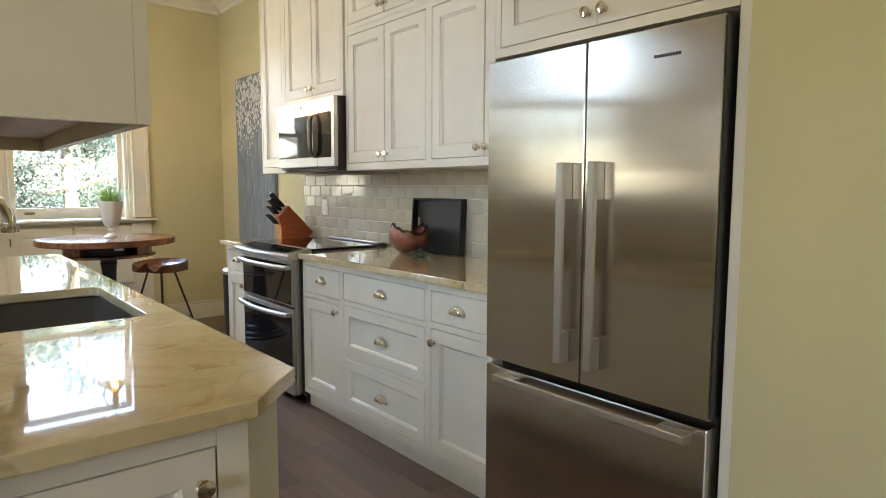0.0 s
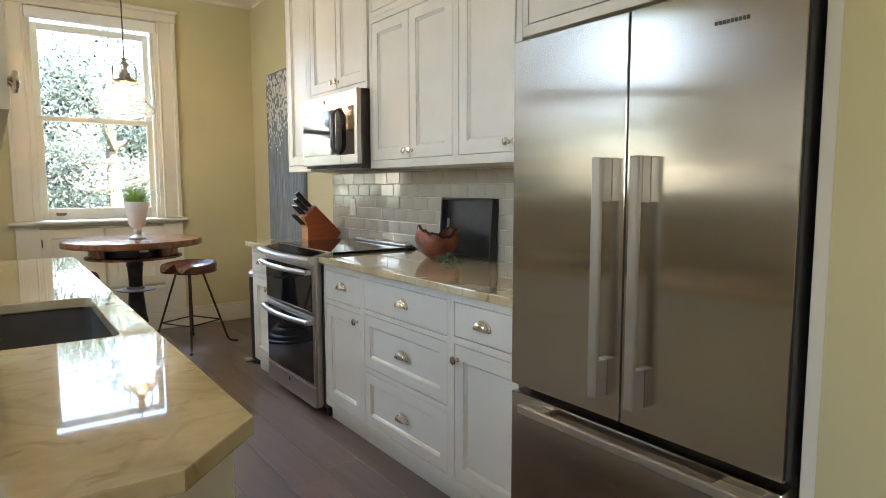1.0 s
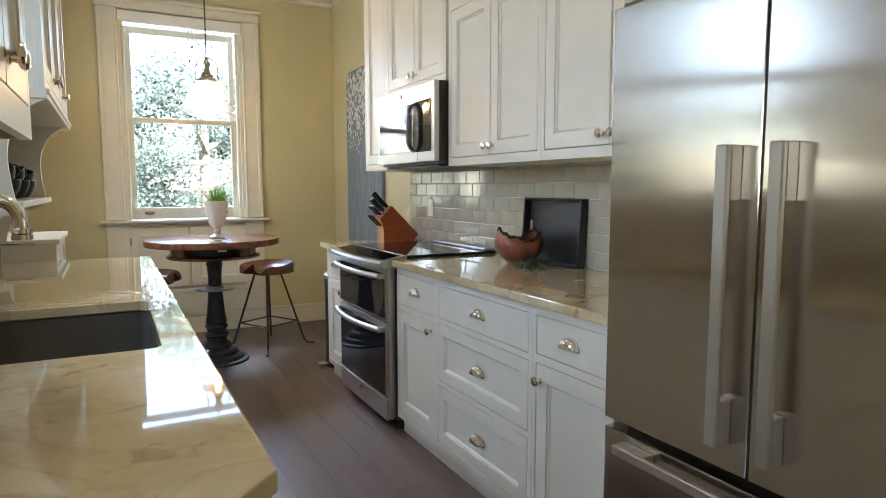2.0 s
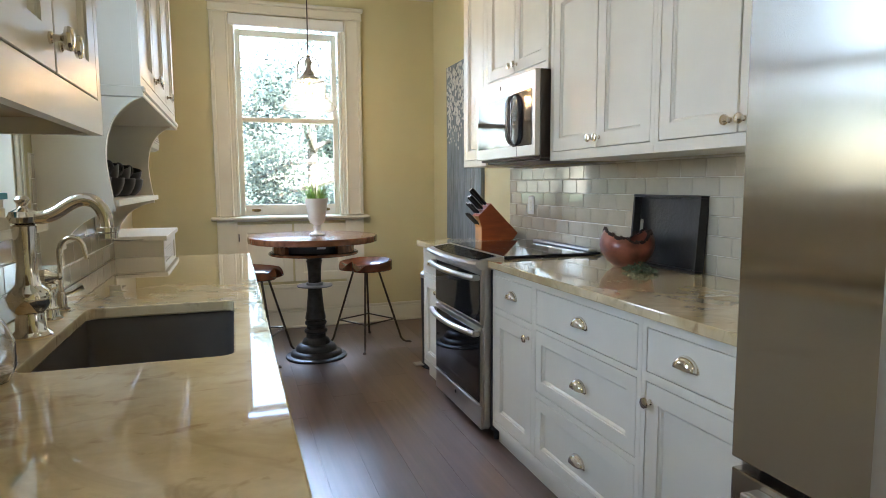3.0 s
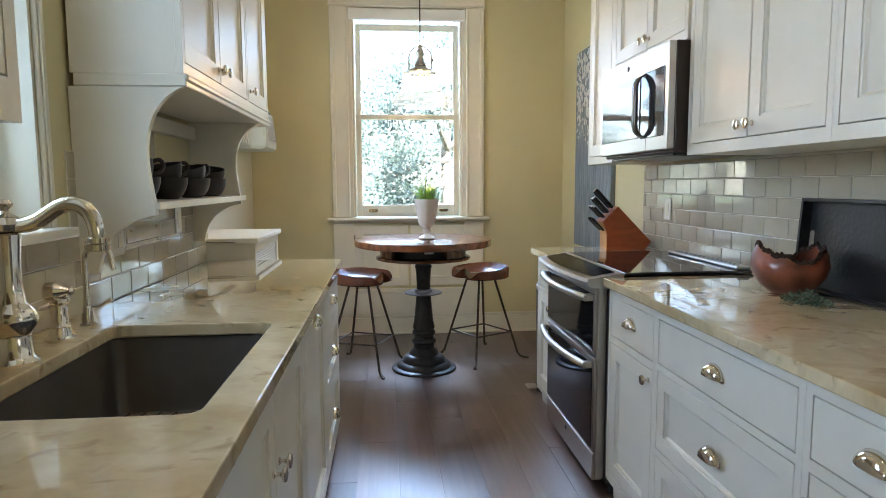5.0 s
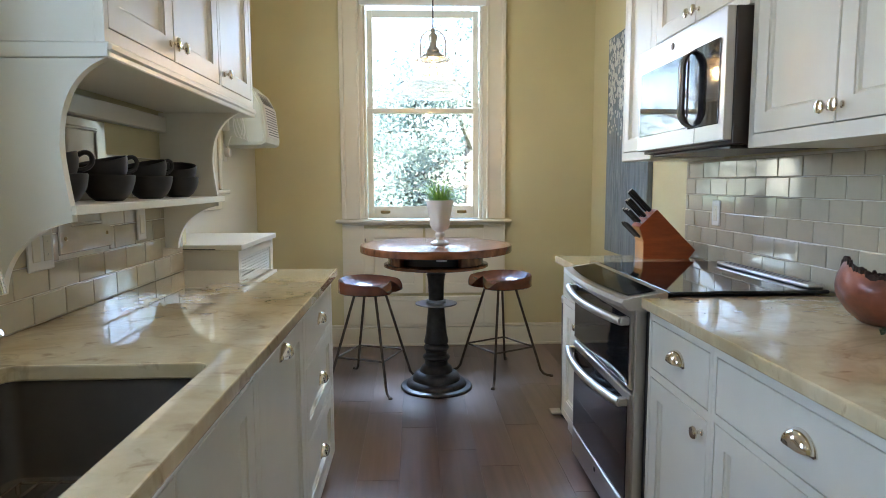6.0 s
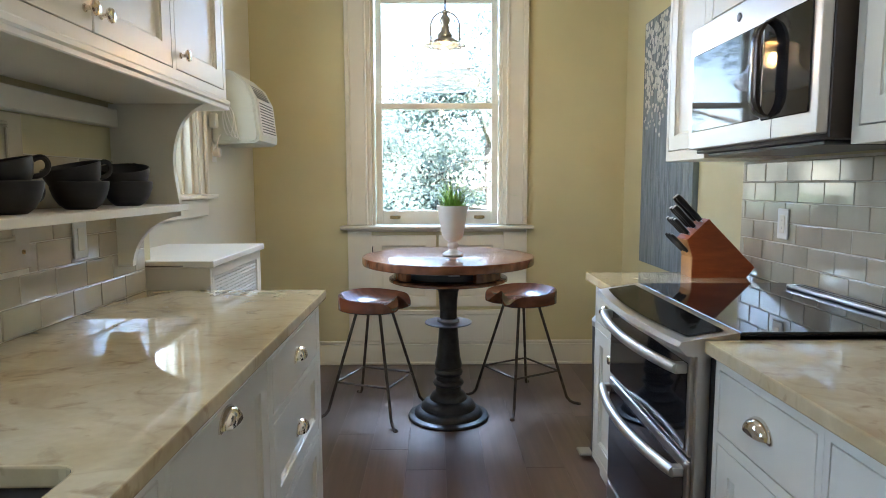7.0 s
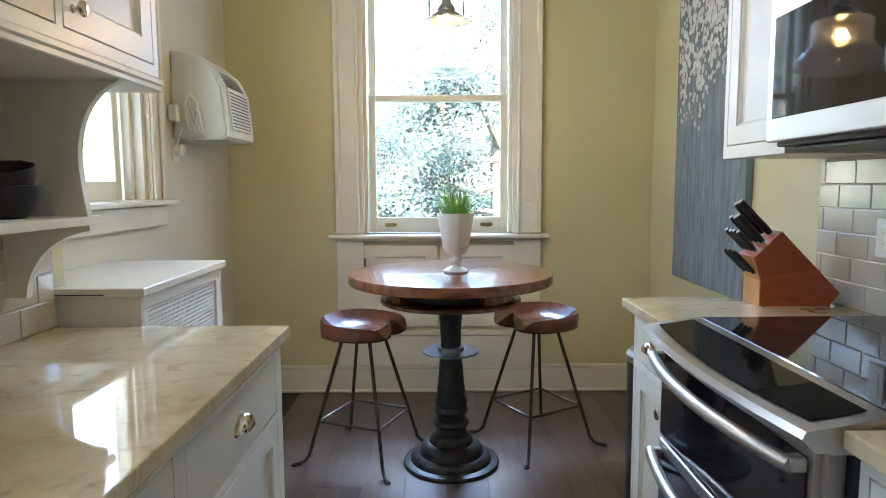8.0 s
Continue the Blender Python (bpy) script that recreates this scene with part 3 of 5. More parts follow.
base_right(3.860, 3.428, [("flat", 3.838, 3.446, 0.682, 0.838, [("cup", 3.64, 0.752)]), ("door", 3.838, 3.446, 0.118, 0.655, [("knob", 3.474, 0.615)])], "white painted base cabinet with one drawer and one door")
base_right(3.427, 2.700, [("flat", 3.410, 2.722, 0.690, 0.838, [("cup", 3.06, 0.752)]), ("drawer", 3.410, 2.722, 0.405, 0.668, [("cup", 3.06, 0.520)]), ("drawer", 3.410, 2.722, 0.118, 0.382, [("cup", 3.06, 0.235)])], "white painted base cabinet with three drawers and nickel cup pulls")
base_right(2.699, 2.172, [("flat", 2.678, 2.190, 0.700, 0.838, [("cup", 2.50, 0.755)]), ("door", 2.678, 2.190, 0.118, 0.672, [("knob", 2.652, 0.612)])], "white painted base cabinet with drawer and door beside the refrigerator")
base_right(5.020, 4.662, [("flat", 5.000, 4.684, 0.700, 0.838, [("cup", 4.84, 0.760)]), ("door", 5.000, 4.684, 0.118, 0.672, [("knob", 4.71, 0.61)])], "white painted base cabinet beyond the range")


def counter(name, outline, label, z0=CB, z1=CT):
    bm = B()
    prism(bm, outline, z0, z1)
    bmesh.ops.bevel(bm, geom=[e for e in bm.edges if abs(e.verts[0].co.z - e.verts[1].co.z) < 1e-5], offset=0.004, segments=2, affect="EDGES", profile=0.6)
    return solid(name, bm, M_STONE, label, "countertop")


counter("countertop", [(2.472, 2.172), (XR - 0.001, 2.172), (XR - 0.001, 3.862), (2.472, 3.862)], "polished cream and tan stone countertop with soft veins")
counter("countertop", [(2.462, 4.660), (XR - 0.001, 4.660), (XR - 0.001, 5.045), (2.462, 5.045)], "short polished cream stone countertop beyond the range")


def wall_cabinet(y1, y0, z0, z1, fronts, label, face=FU, group="right wall cabinets"):
    return cabinet("wall_cabinet", pose(face, y1, z0, 0, 0, RIGHT), y1 - y0, z1 - z0, XR - face - 0.012, [(k, y1 - a, y1 - b, c - z0, d - z0, [(h, y1 - hy, hz - z0) for h, hy, hz in hw]) for k, a, b, c, d, hw in fronts], label, 0.0, group)


K = 1.462
wall_cabinet(3.845, 3.058, 1.380, 2.185, [("door", 3.820, 3.4455, 1.420, 2.155, [("knob", 3.470, K)]), ("door", 3.4445, 3.080, 1.420, 2.155, [("knob", 3.418, K)])], "cream white wall cabinet with two recessed-panel doors")
wall_cabinet(3.057, 2.172, 1.380, 2.185, [("door", 3.035, 2.6605, 1.420, 2.155, [("knob", 2.690, K)]), ("door", 2.6595, 2.190, 1.420, 2.155, [("knob", 2.632, K)])], "cream white wall cabinet beside the refrigerator housing")
wall_cabinet(3.845, 3.058, 2.186, 2.86, [("door", 3.820, 3.4455, 2.215, 2.80, [("knob", 3.470, 2.26)]), ("door", 3.4445, 3.080, 2.215, 2.80, [("knob", 3.418, 2.26)])], "cream white upper row wall cabinet")
wall_cabinet(3.057, 2.172, 2.186, 2.86, [("door", 3.035, 2.6605, 2.215, 2.80, [("knob", 2.690, 2.26)]), ("door", 2.6595, 2.190, 2.215, 2.80, [("knob", 2.632, 2.26)])], "cream white upper row wall cabinet")
wall_cabinet(4.655, 3.872, 1.826, 2.86, [("door", 4.630, 4.2555, 1.862, 2.80, [("knob", 4.285, 1.905)]), ("door", 4.2545, 3.895, 1.862, 2.80, [("knob", 4.226, 1.905)])], "cream white wall cabinet above the microwave")
wall_cabinet(5.035, 4.656, 1.380, 2.86, [("door", 5.012, 4.690, 1.420, 2.80, [])], "narrow tall cream white wall cabinet")
solid("trim_cabinet_crown", bx(B(), FU - 0.03, XR - 0.001, 2.172, 5.05, 2.861, 2.95, 0.006), M_CAB, "cream white crown above the wall cabinets", "moulding", "structure")

# refrigerator housing
housing = thing("refrigerator_housing", pose(2.35, 2.171, 0, 0, 0, RIGHT), "cream white panelled housing with a cabinet over the refrigerator", "cabinet")
part("far_panel", bx(B(), 0.0, 0.028, 0.0, 0.77, 0, 2.86, 0.002), M_CAB, housing)
part("near_panel", bx(B(), 0.852, 0.882, 0.0, 0.77, 0, 2.86, 0.002), M_CAB, housing)
bm = B()
bx(bm, 0.029, 0.851, 0.0, 0.02, 1.712, 1.742)
bx(bm, 0.029, 0.851, 0.0, 0.02, 2.62, 2.86)
bx(bm, 0.029, 0.05, 0.0, 0.02, 1.7425, 2.6195)
bx(bm, 0.825, 0.851, 0.0, 0.02, 1.7425, 2.6195)
bx(bm, 0.03, 0.85, 0.021, 0.76, 1.712, 1.73)
part("face_frame", bm, M_CAB, housing)
for a, b, kx in ((0.053, 0.4395, 0.412), (0.4405, 0.822, 0.468)):
    f = part("door", shaker(B(), a, b, 1.745, 2.617), M_CAB, housing)
    bm = B()
    knob_bm(bm, kx, 1.782)
    part("knob", bm, M_NICKEL, f, "polished nickel knob")


def refrigerator():
    # local: x toward the near side, y into the wall
    t = thing("refrigerator", pose(2.31, 2.132, 0, 0, 0, RIGHT), "brushed stainless french-door refrigerator with a freezer drawer", "refrigerator")
    w = 0.80
    part("cabinet_body", bx(B(), 0.006, w - 0.006, 0.07, 0.76, 0.02, 1.69, 0.004), M_STEEL_DARK, t)
    h = part("left_door", bx(B(), 0.0, 0.398, 0.0, 0.066, 0.695, 1.69, 0.0025, 2), M_STEEL_V, t)
    g = part("right_door", bx(B(), 0.403, w, 0.0, 0.066, 0.695, 1.69, 0.0015), M_STEEL_V, t)
    part("door_edge", bx(B(), w + 0.0005, w + 0.004, 0.004, 0.066, 0.70, 1.685), M_BLACK, g, "dark door edge")
    part("door_gasket", bx(B(), 0.3984, 0.4026, 0.0035, 0.06, 0.697, 1.688), M_BLACK, t, "dark rubber door gasket")
    part("freezer_drawer", bx(B(), 0.0, w, 0.0, 0.066, 0.06, 0.672, 0.005, 2), M_STEEL_V, t)
    for x, own in ((0.346, h), (0.458, g)):
        bm = B()
        bx(bm, x - 0.014, x + 0.014, -0.046, -0.032, 0.752, 1.352, 0.003)
        for za, zb in ((1.245, 1.352), (0.752, 0.848)):
            bx(bm, x - 0.0135, x + 0.0135, -0.032, -0.0005, za, zb, 0.002)
        part("handle", bm, M_SATIN, own, "flat brushed steel bar handle")
    bm = B()
    bx(bm, 0.072, 0.763, -0.046, -0.032, 0.632, 0.656, 0.003)
    for a, b in ((0.072, 0.165), (0.67, 0.763)):
        bx(bm, a, b, -0.032, -0.0005, 0.633, 0.655, 0.002)
    part("drawer_handle", bm, M_SATIN, t, "flat brushed steel bar handle")
    bm = B()
    for i in range(9):
        bx(bm, 0.615 + i * 0.0085, 0.615 + i * 0.0085 + 0.0055, -0.0015, -0.0002, 1.612, 1.620)
    part("badge", bm, M_STEEL_DARK, g, "small dark maker's badge")


refrigerator()


def cooker():
    # local: x from far to near along the front, y into the wall
    w = 0.785
    t = thing("range", pose(2.462, 4.655, 0, 0, 0, RIGHT), "stainless steel slide-in double oven electric range", "range")
    part("body", bx(B(), 0.008, w - 0.012, 0.045, 0.64, 0.05, 0.895), M_STEEL_DARK, t)
    part("side_trim", bx(B(), w - 0.045, w - 0.030, 0.008, 0.0445, 0.06, 0.86, 0.003), M_STEEL, t)
    part("cooktop", bx(B(), 0.004, w - 0.006, 0.105, 0.645, 0.908, 0.920, 0.004), M_BLACK_GLASS, t, "black ceramic glass cooktop")
    # bowed control panel, tilted forward
    bm = B()
    n = 14
    rows = []
    for i in range(n + 1):
        u = i / n
        bow = 0.030 * (1 - (2 * u - 1) ** 2)
        x = 0.0 + u * w
        rows.append([bm.verts.new(q) for q in ((x, 0.100, 0.921), (x, -0.045 - bow, 0.898), (x, -0.052 - bow, 0.885), (x, -0.030 - bow, 0.862), (x, 0.04, 0.858), (x, 0.100, 0.895))])
    for a, b in zip(rows, rows[1:]):
        for k in range(6):
            bm.faces.new((a[k], a[(k + 1) % 6], b[(k + 1) % 6], b[k]))
    bm.faces.new(rows[0])
    bm.faces.new(rows[-1])
    cp = part("control_panel", bm, M_STEEL, t)
    bm = B()
    v0 = []
    for i in range(n + 1):
        u = i / n
        bow = 0.030 * (1 - (2 * u - 1) ** 2)
        x = 0.034 + u * (w - 0.068)
        v0.append((bm.verts.new((x, 0.076, 0.9196)), bm.verts.new((x, -0.020 - bow, 0.9048))))
    for a, b in zip(v0, v0[1:]):
        bm.faces.new((a[0], a[1], b[1], b[0]))
    bmesh.ops.solidify(bm, geom=bm.faces[:], thickness=0.002)
    part("touch_glass", bm, M_BLACK_GLASS, cp, "black glass touch control strip")

    def oven_door(z0, z1, hz):
        d = part("oven_door", bx(B(), 0.004, w - 0.046, 0.0, 0.044, z0, z1, 0.006, 2), M_STEEL, t)
        part("oven_window", bx(B(), 0.022, w - 0.066, -0.003, 0.0, z0 + 0.012, z1 - 0.03, 0.001), M_BLACK_GLASS, d, "black oven glass")
        bm = B()
        pts, rad = [], []
        for i in range(25):
            u = i / 24
            pts.append((0.02 + u * (w - 0.085), -0.028 - 0.042 * math.sin(math.pi * u) ** 0.8, hz))
        tube(bm, pts, 0.0155, 14)
        for x in (0.03, w - 0.075):
            bx(bm, x - 0.014, x + 0.014, -0.034, -0.0005, hz - 0.014, hz + 0.014, 0.004)
        part("handle", bm, M_SATIN, d, "bowed brushed steel handle")
    oven_door(0.578, 0.856, 0.812)
    oven_door(0.165, 0.566, 0.532)
    dr = part("bottom_drawer", bx(B(), 0.004, w - 0.046, 0.0, 0.044, 0.045, 0.158, 0.005, 2), M_STEEL, t)
    bm = B()
    lathe(bm, [(0.011, 0), (0.011, -0.002), (0.009, -0.003)], 18, (0.36, 0, 0.125), "y")
    part("badge", bm, M_STEEL_DARK, dr, "small round badge")
    for x in (0.03, w - 0.03):
        for y in (0.08, 0.6):
            part("foot", lathe(B(), [(0.018, 0.0), (0.018, 0.049)], 12, (x, y, 0)), M_BLACK, t)
    # raised rear vent with louvre slots
    bm = B()
    bx(bm, 0.12, w - 0.03, 0.585, 0.642, 0.9205, 0.935, 0.006, 2)
    v = part("rear_vent", bm, M_STEEL, t, "brushed steel rear vent")
    part("vent_slot", bx(B(), 0.16, w - 0.08, 0.600, 0.606, 0.9352, 0.9362), M_BLACK, v)
    part("vent_slot", bx(B(), 0.16, w - 0.08, 0.620, 0.626, 0.9352, 0.9362), M_BLACK, v)


cooker()


def microwave():
    w, h, d = 0.755, 0.425, 0.40
    t = thing("microwave", pose(2.715, 4.615, 1.394, 0, 0, RIGHT), "stainless over-the-range microwave with dark glass door", "microwave")
    part("body", bx(B(), 0.0, w, 0.03, d, 0.0, h, 0.003), mat("brown_black_case", (0.045, 0.033, 0.027), 0.4, 0.3), t, "dark brown metal case")
    f = part("front", bx(B(), 0.0, w, 0.0, 0.029, 0.012, h, 0.004, 2), M_STEEL, t)
    part("door_glass", bx(B(), 0.028, 0.488, -0.003, 0.0, 0.072, 0.332, 0.002), M_BLACK_GLASS, f, "black mirror-like door glass")
    part("control_glass", bx(B(), 0.5, 0.722, -0.003, 0.0, 0.066, 0.335, 0.003), M_BLACK_GLASS, f, "black glass control panel")
    part("door_seam", bx(B(), 0.551, 0.553, -0.0008, 0.0, 0.014, 0.0655), M_BLACK, f)
    # bowed grip with a flat section
    bm = B()
    rows = []
    for i in range(19):
        u = i / 18
        z = 0.068 + u * 0.265
        o = -0.004 - 0.044 * min(1.0, 1.25 * math.sin(math.pi * u) ** 0.4)
        hw = 0.021
        rows.append([bm.verts.new(q) for q in ((0.528 - hw, o + 0.012, z), (0.528 - hw, o + 0.003, z), (0.528 - hw + 0.006, o, z), (0.528 + hw - 0.006, o, z), (0.528 + hw, o + 0.003, z), (0.528 + hw, o + 0.012, z))])
    for p, q in zip(rows, rows[1:]):
        for k in range(6):
            bm.faces.new((p[k], p[(k + 1) % 6], q[(k + 1) % 6], q[k])).smooth = True
    bm.faces.new(rows[0])
    bm.faces.new(rows[-1])
    part("handle", bm, M_HANDLE_DARK, f, "bowed dark bronze-black handle")
    bm = B()
    lathe(bm, [(0.013, 0), (0.013, -0.002), (0.011, -0.003)], 18, (0.345, 0, 0.385), "y")
    part("badge", bm, M_STEEL_DARK, f, "small round badge")
    part("underside_vent", bx(B(), 0.05, w - 0.05, 0.05, 0.35, -0.012, -0.0005, 0.003), M_STEEL_DARK, t)


microwave()

# ---- left run ----
FL = 1.380                 # face of the left base cabinets
LU = 1.060                 # face of the left wall cabinets


def base_left(y0, y1, fronts, label, name="base_cabinet", open_top=False):
    return cabinet(name, pose(FL, y0, 0, 0, 0, LEFT), y1 - y0, CB - 0.001, FL - XL - 0.012, [(k, a - y0, b - y0, c, d, [(h, hy - y0, hz) for h, hy, hz in hw]) for k, a, b, c, d, hw in fronts], label, 0.085, "left base cabinets", open_top=open_top)


base_left(3.935, 4.620, [("flat", 3.962, 4.565, 0.682, 0.838, [("cup", 4.262, 0.752)]), ("drawer", 3.962, 4.565, 0.405, 0.660, [("cup", 4.262, 0.520)]), ("drawer", 3.962, 4.565, 0.118, 0.382, [("cup", 4.262, 0.232)])], "white painted base cabinet with three drawers at the counter's end")
base_left(3.316, 3.934, [("door", 3.334, 3.915, 0.118, 0.845, [("cup", 3.607, 0.800)])], "white panelled dishwasher front with one nickel cup pull", "dishwasher_panel")
base_left(2.36, 3.315, [("door", 2.39, 2.8345, 0.118, 0.838, [("knob", 2.802, 0.66)]), ("door", 2.8355, 3.292, 0.118, 0.838, [("knob", 2.868, 0.66)])], "white painted sink base cabinet with two doors", open_top=True)
# end cabinet with a cut corner
endc = thing("end_cabinet", pose(XL + 0.001, 1.66, 0), "white painted end cabinet with a cut corner and small door", "cabinet")
bm = B()
prism(bm, [(0.02, 0.0215), (0.52, 0.0215), (0.639, 0.14), (0.639, 0.699), (0.02, 0.699)], 0.086, CB - 0.001)
part("carcass", bm, M_CAB, endc)
part("plinth", prism(B(), [(0.02, 0.06), (0.50, 0.06), (0.60, 0.16), (0.60, 0.699), (0.02, 0.699)], 0.0, 0.085), M_CAB, endc)
bm = B()
bx(bm, 0.02, 0.055, 0, 0.02, 0.086, CB - 0.001)
bx(bm, 0.462, 0.518, 0, 0.02, 0.086, CB - 0.001)
bx(bm, 0.0555, 0.4615, 0, 0.02, 0.826, CB - 0.001)
bx(bm, 0.0555, 0.4615, 0, 0.02, 0.086, 0.12)
part("face_frame", bm, M_CAB, endc)
f = part("door", shaker(B(), 0.0585, 0.459, 0.123, 0.823), M_CAB, endc)
bm = B()
knob_bm(bm, 0.432, 0.762)
part("knob", bm, M_NICKEL, f, "polished nickel knob")

SX0, SX1, SY0, SY1 = 0.905, 1.318, 2.518, 3.198     # sink opening


def sink_counter():
    bm = B()
    r = 0.03
    hole = []
    for cx, cy, a0 in ((SX1 - r, SY1 - r, 0), (SX0 + r, SY1 - r, 90), (SX0 + r, SY0 + r, 180), (SX1 - r, SY0 + r, 270)):
        hole += [(cx + r * math.cos(radians(a0 + k * 22.5)), cy + r * math.sin(radians(a0 + k * 22.5))) for k in range(5)]
    outer = [(1.405, 1.765), (1.405, 4.640), (XL + 0.001, 4.640), (XL + 0.001, 1.62), (1.262, 1.62)]
    for z in (CT, CB):
        vo, vh = [bm.verts.new((*p, z)) for p in outer], [bm.verts.new((*p, z)) for p in hole]
        es = [bm.edges.new((v[i], v[(i + 1) % len(v)])) for v in (vo, vh) for i in range(len(v))]
        bmesh.ops.triangle_fill(bm, use_beauty=True, use_dissolve=False, edges=es)
        if z == CT:
            top = (vo, vh)
    for tv, bv in ((top[0], vo), (top[1], vh)):
        for i in range(len(tv)):
            j = (i + 1) % len(tv)
            bm.faces.new((tv[i], tv[j], bv[j], bv[i]))
    bmesh.ops.recalc_face_normals(bm, faces=bm.faces[:])
    rim = [e for e in bm.edges if len(e.link_faces) == 2 and abs(e.verts[0].co.z - e.verts[1].co.z) < 1e-6 and e.calc_face_angle(0) > 0.8]
    bmesh.ops.bevel(bm, geom=rim, offset=0.004, segments=2, affect="EDGES", profile=0.6)
    solid("countertop", bm, M_STONE, "long polished cream stone countertop with an undermount sink cutout", "countertop")


sink_counter()


def basin():
    t = thing("sink", pose((SX0 + SX1) / 2, (SY0 + SY1) / 2, 0.66), "deep rectangular stainless steel undermount sink", "sink")
    a, b = (SX1 - SX0) / 2 + 0.004, (SY1 - SY0) / 2 + 0.004
    bm = B()
    rows = []
    for k, (s, z) in enumerate(((1.0, 0.2105), (0.995, 0.03), (0.975, 0.008), (0.93, 0.0))):
        row = []
        r = 0.03
        for cx, cy, a0 in ((1, 1, 0), (-1, 1, 90), (-1, -1, 180), (1, -1, 270)):
            for q in range(5):
                an = radians(a0 + q * 22.5)
                row.append(bm.verts.new(((cx * (a - r) + r * math.cos(an)) * s, (cy * (b - r) + r * math.sin(an)) * s, z)))
        rows.append(row)
    for u, v in zip(rows, rows[1:]):
        for i in range(20):
            f = bm.faces.new((u[i], u[(i + 1) % 20], v[(i + 1) % 20], v[i]))
            f.smooth = True
    bm.faces.new(rows[-1])
    bmesh.ops.recalc_face_normals(bm, faces=bm.faces[:])
    bmesh.ops.solidify(bm, geom=bm.faces[:], thickness=-0.002)
    part("bowl", bm, M_SINK, t)
    part("drain", lathe(B(), [(0.045, 0.001), (0.045, 0.004), (0.03, 0.003), (0.0, 0.002)], 24, (0, 0.05, 0.0)), M_NICKEL, t, "round steel drain")
    bm = B()
    for i in range(9):
        tube(bm, [(-0.16 + i * 0.04, -0.29, 0.022), (-0.16 + i * 0.04, 0.29, 0.022)], 0.0025, 6)
    for y in (-0.29, -0.1, 0.1, 0.29):
        tube(bm, [(-0.165, y, 0.018), (0.165, y, 0.018)], 0.003, 6)
    for x in (-0.16, 0.16):
        for y in (-0.28, 0.28):
            tube(bm, [(x, y, 0.001), (x, y, 0.02)], 0.005, 6)
    part("bottom_grid", bm, M_NICKEL, t, "steel wire bottom grid")


basin()


def left_upper(y0, y1, z0, z1, face, fronts, label, under=None):
    return cabinet("wall_cabinet", pose(face, y0, z0, 0, 0, LEFT), y1 - y0, z1 - z0, face - XL - 0.012, [(k, a - y0, b - y0, c - z0, d - z0, [(h, hy - y0, hz - z0) for h, hy, hz in hw]) for k, a, b, c, d, hw in fronts], label, 0.0, "left wall cabinets", under=under)


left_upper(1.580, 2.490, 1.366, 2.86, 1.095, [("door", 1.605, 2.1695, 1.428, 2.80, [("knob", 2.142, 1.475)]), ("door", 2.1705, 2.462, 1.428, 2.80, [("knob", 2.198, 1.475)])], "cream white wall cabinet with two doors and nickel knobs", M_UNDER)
cabB = left_upper(3.375, 4.660, 1.590, 2.86, LU, [("door", 3.395, 3.7895, 1.622, 2.80, [("knob", 3.758, 1.668)]), ("door", 3.7905, 4.205, 1.622, 2.80, [("knob", 3.822, 1.668)]), ("door", 4.228, 4.635, 1.622, 2.80, [("knob", 4.262, 1.668)])], "cream white wall cabinet with three doors above an open mug shelf")
bm = B()
bx(bm, -0.002, 1.287, -0.008, 0.30, -0.036, -0.0005, 0.003)
bx(bm, -0.004, 1.289, -0.014, 0.0, -0.022, -0.0005, 0.005)
part("apron_moulding", bm, M_CAB, cabB)


def bracket(y, name):
    """A scalloped end panel, from under the cabinet down to the counter. Local to cabB: x along y, y toward the wall."""
    d = LU - XL - 0.004
    top, shelf, low = -0.037, 1.208 - 1.590, 1.02 - 1.590
    pts = [(0.003, top)] + bez((0.003, top), (0.085, top - 0.03), (0.120, top - 0.12), (0.112, top - 0.22), 14)[1:] + bez((0.112, top - 0.22), (0.108, top - 0.27), (0.100, shelf + 0.03), (0.096, shelf), 8)[1:] + bez((0.096, shelf - 0.02), (0.18, shelf - 0.03), (0.255, shelf - 0.09), (0.264, low), 14) + [(d, low), (d, top)]
    return part(name, prism(B(), pts, y - 0.011, y + 0.011, "yz"), M_CAB, cabB)


bracket(0.012, "scalloped_bracket")
bracket(1.085, "scalloped_bracket")
part("shelf", bx(B(), 0.024, 1.073, 0.090, LU - XL - 0.004, 1.208 - 1.590, 1.226 - 1.590, 0.002), M_CAB, cabB)
part("shelf_edge", bx(B(), -0.012, 1.10, 0.078, 0.0895, 1.204 - 1.590, 1.226 - 1.590, 0.002), M_CAB, cabB)

# ---- dining corner ----
TX, TY = 1.876, 5.735


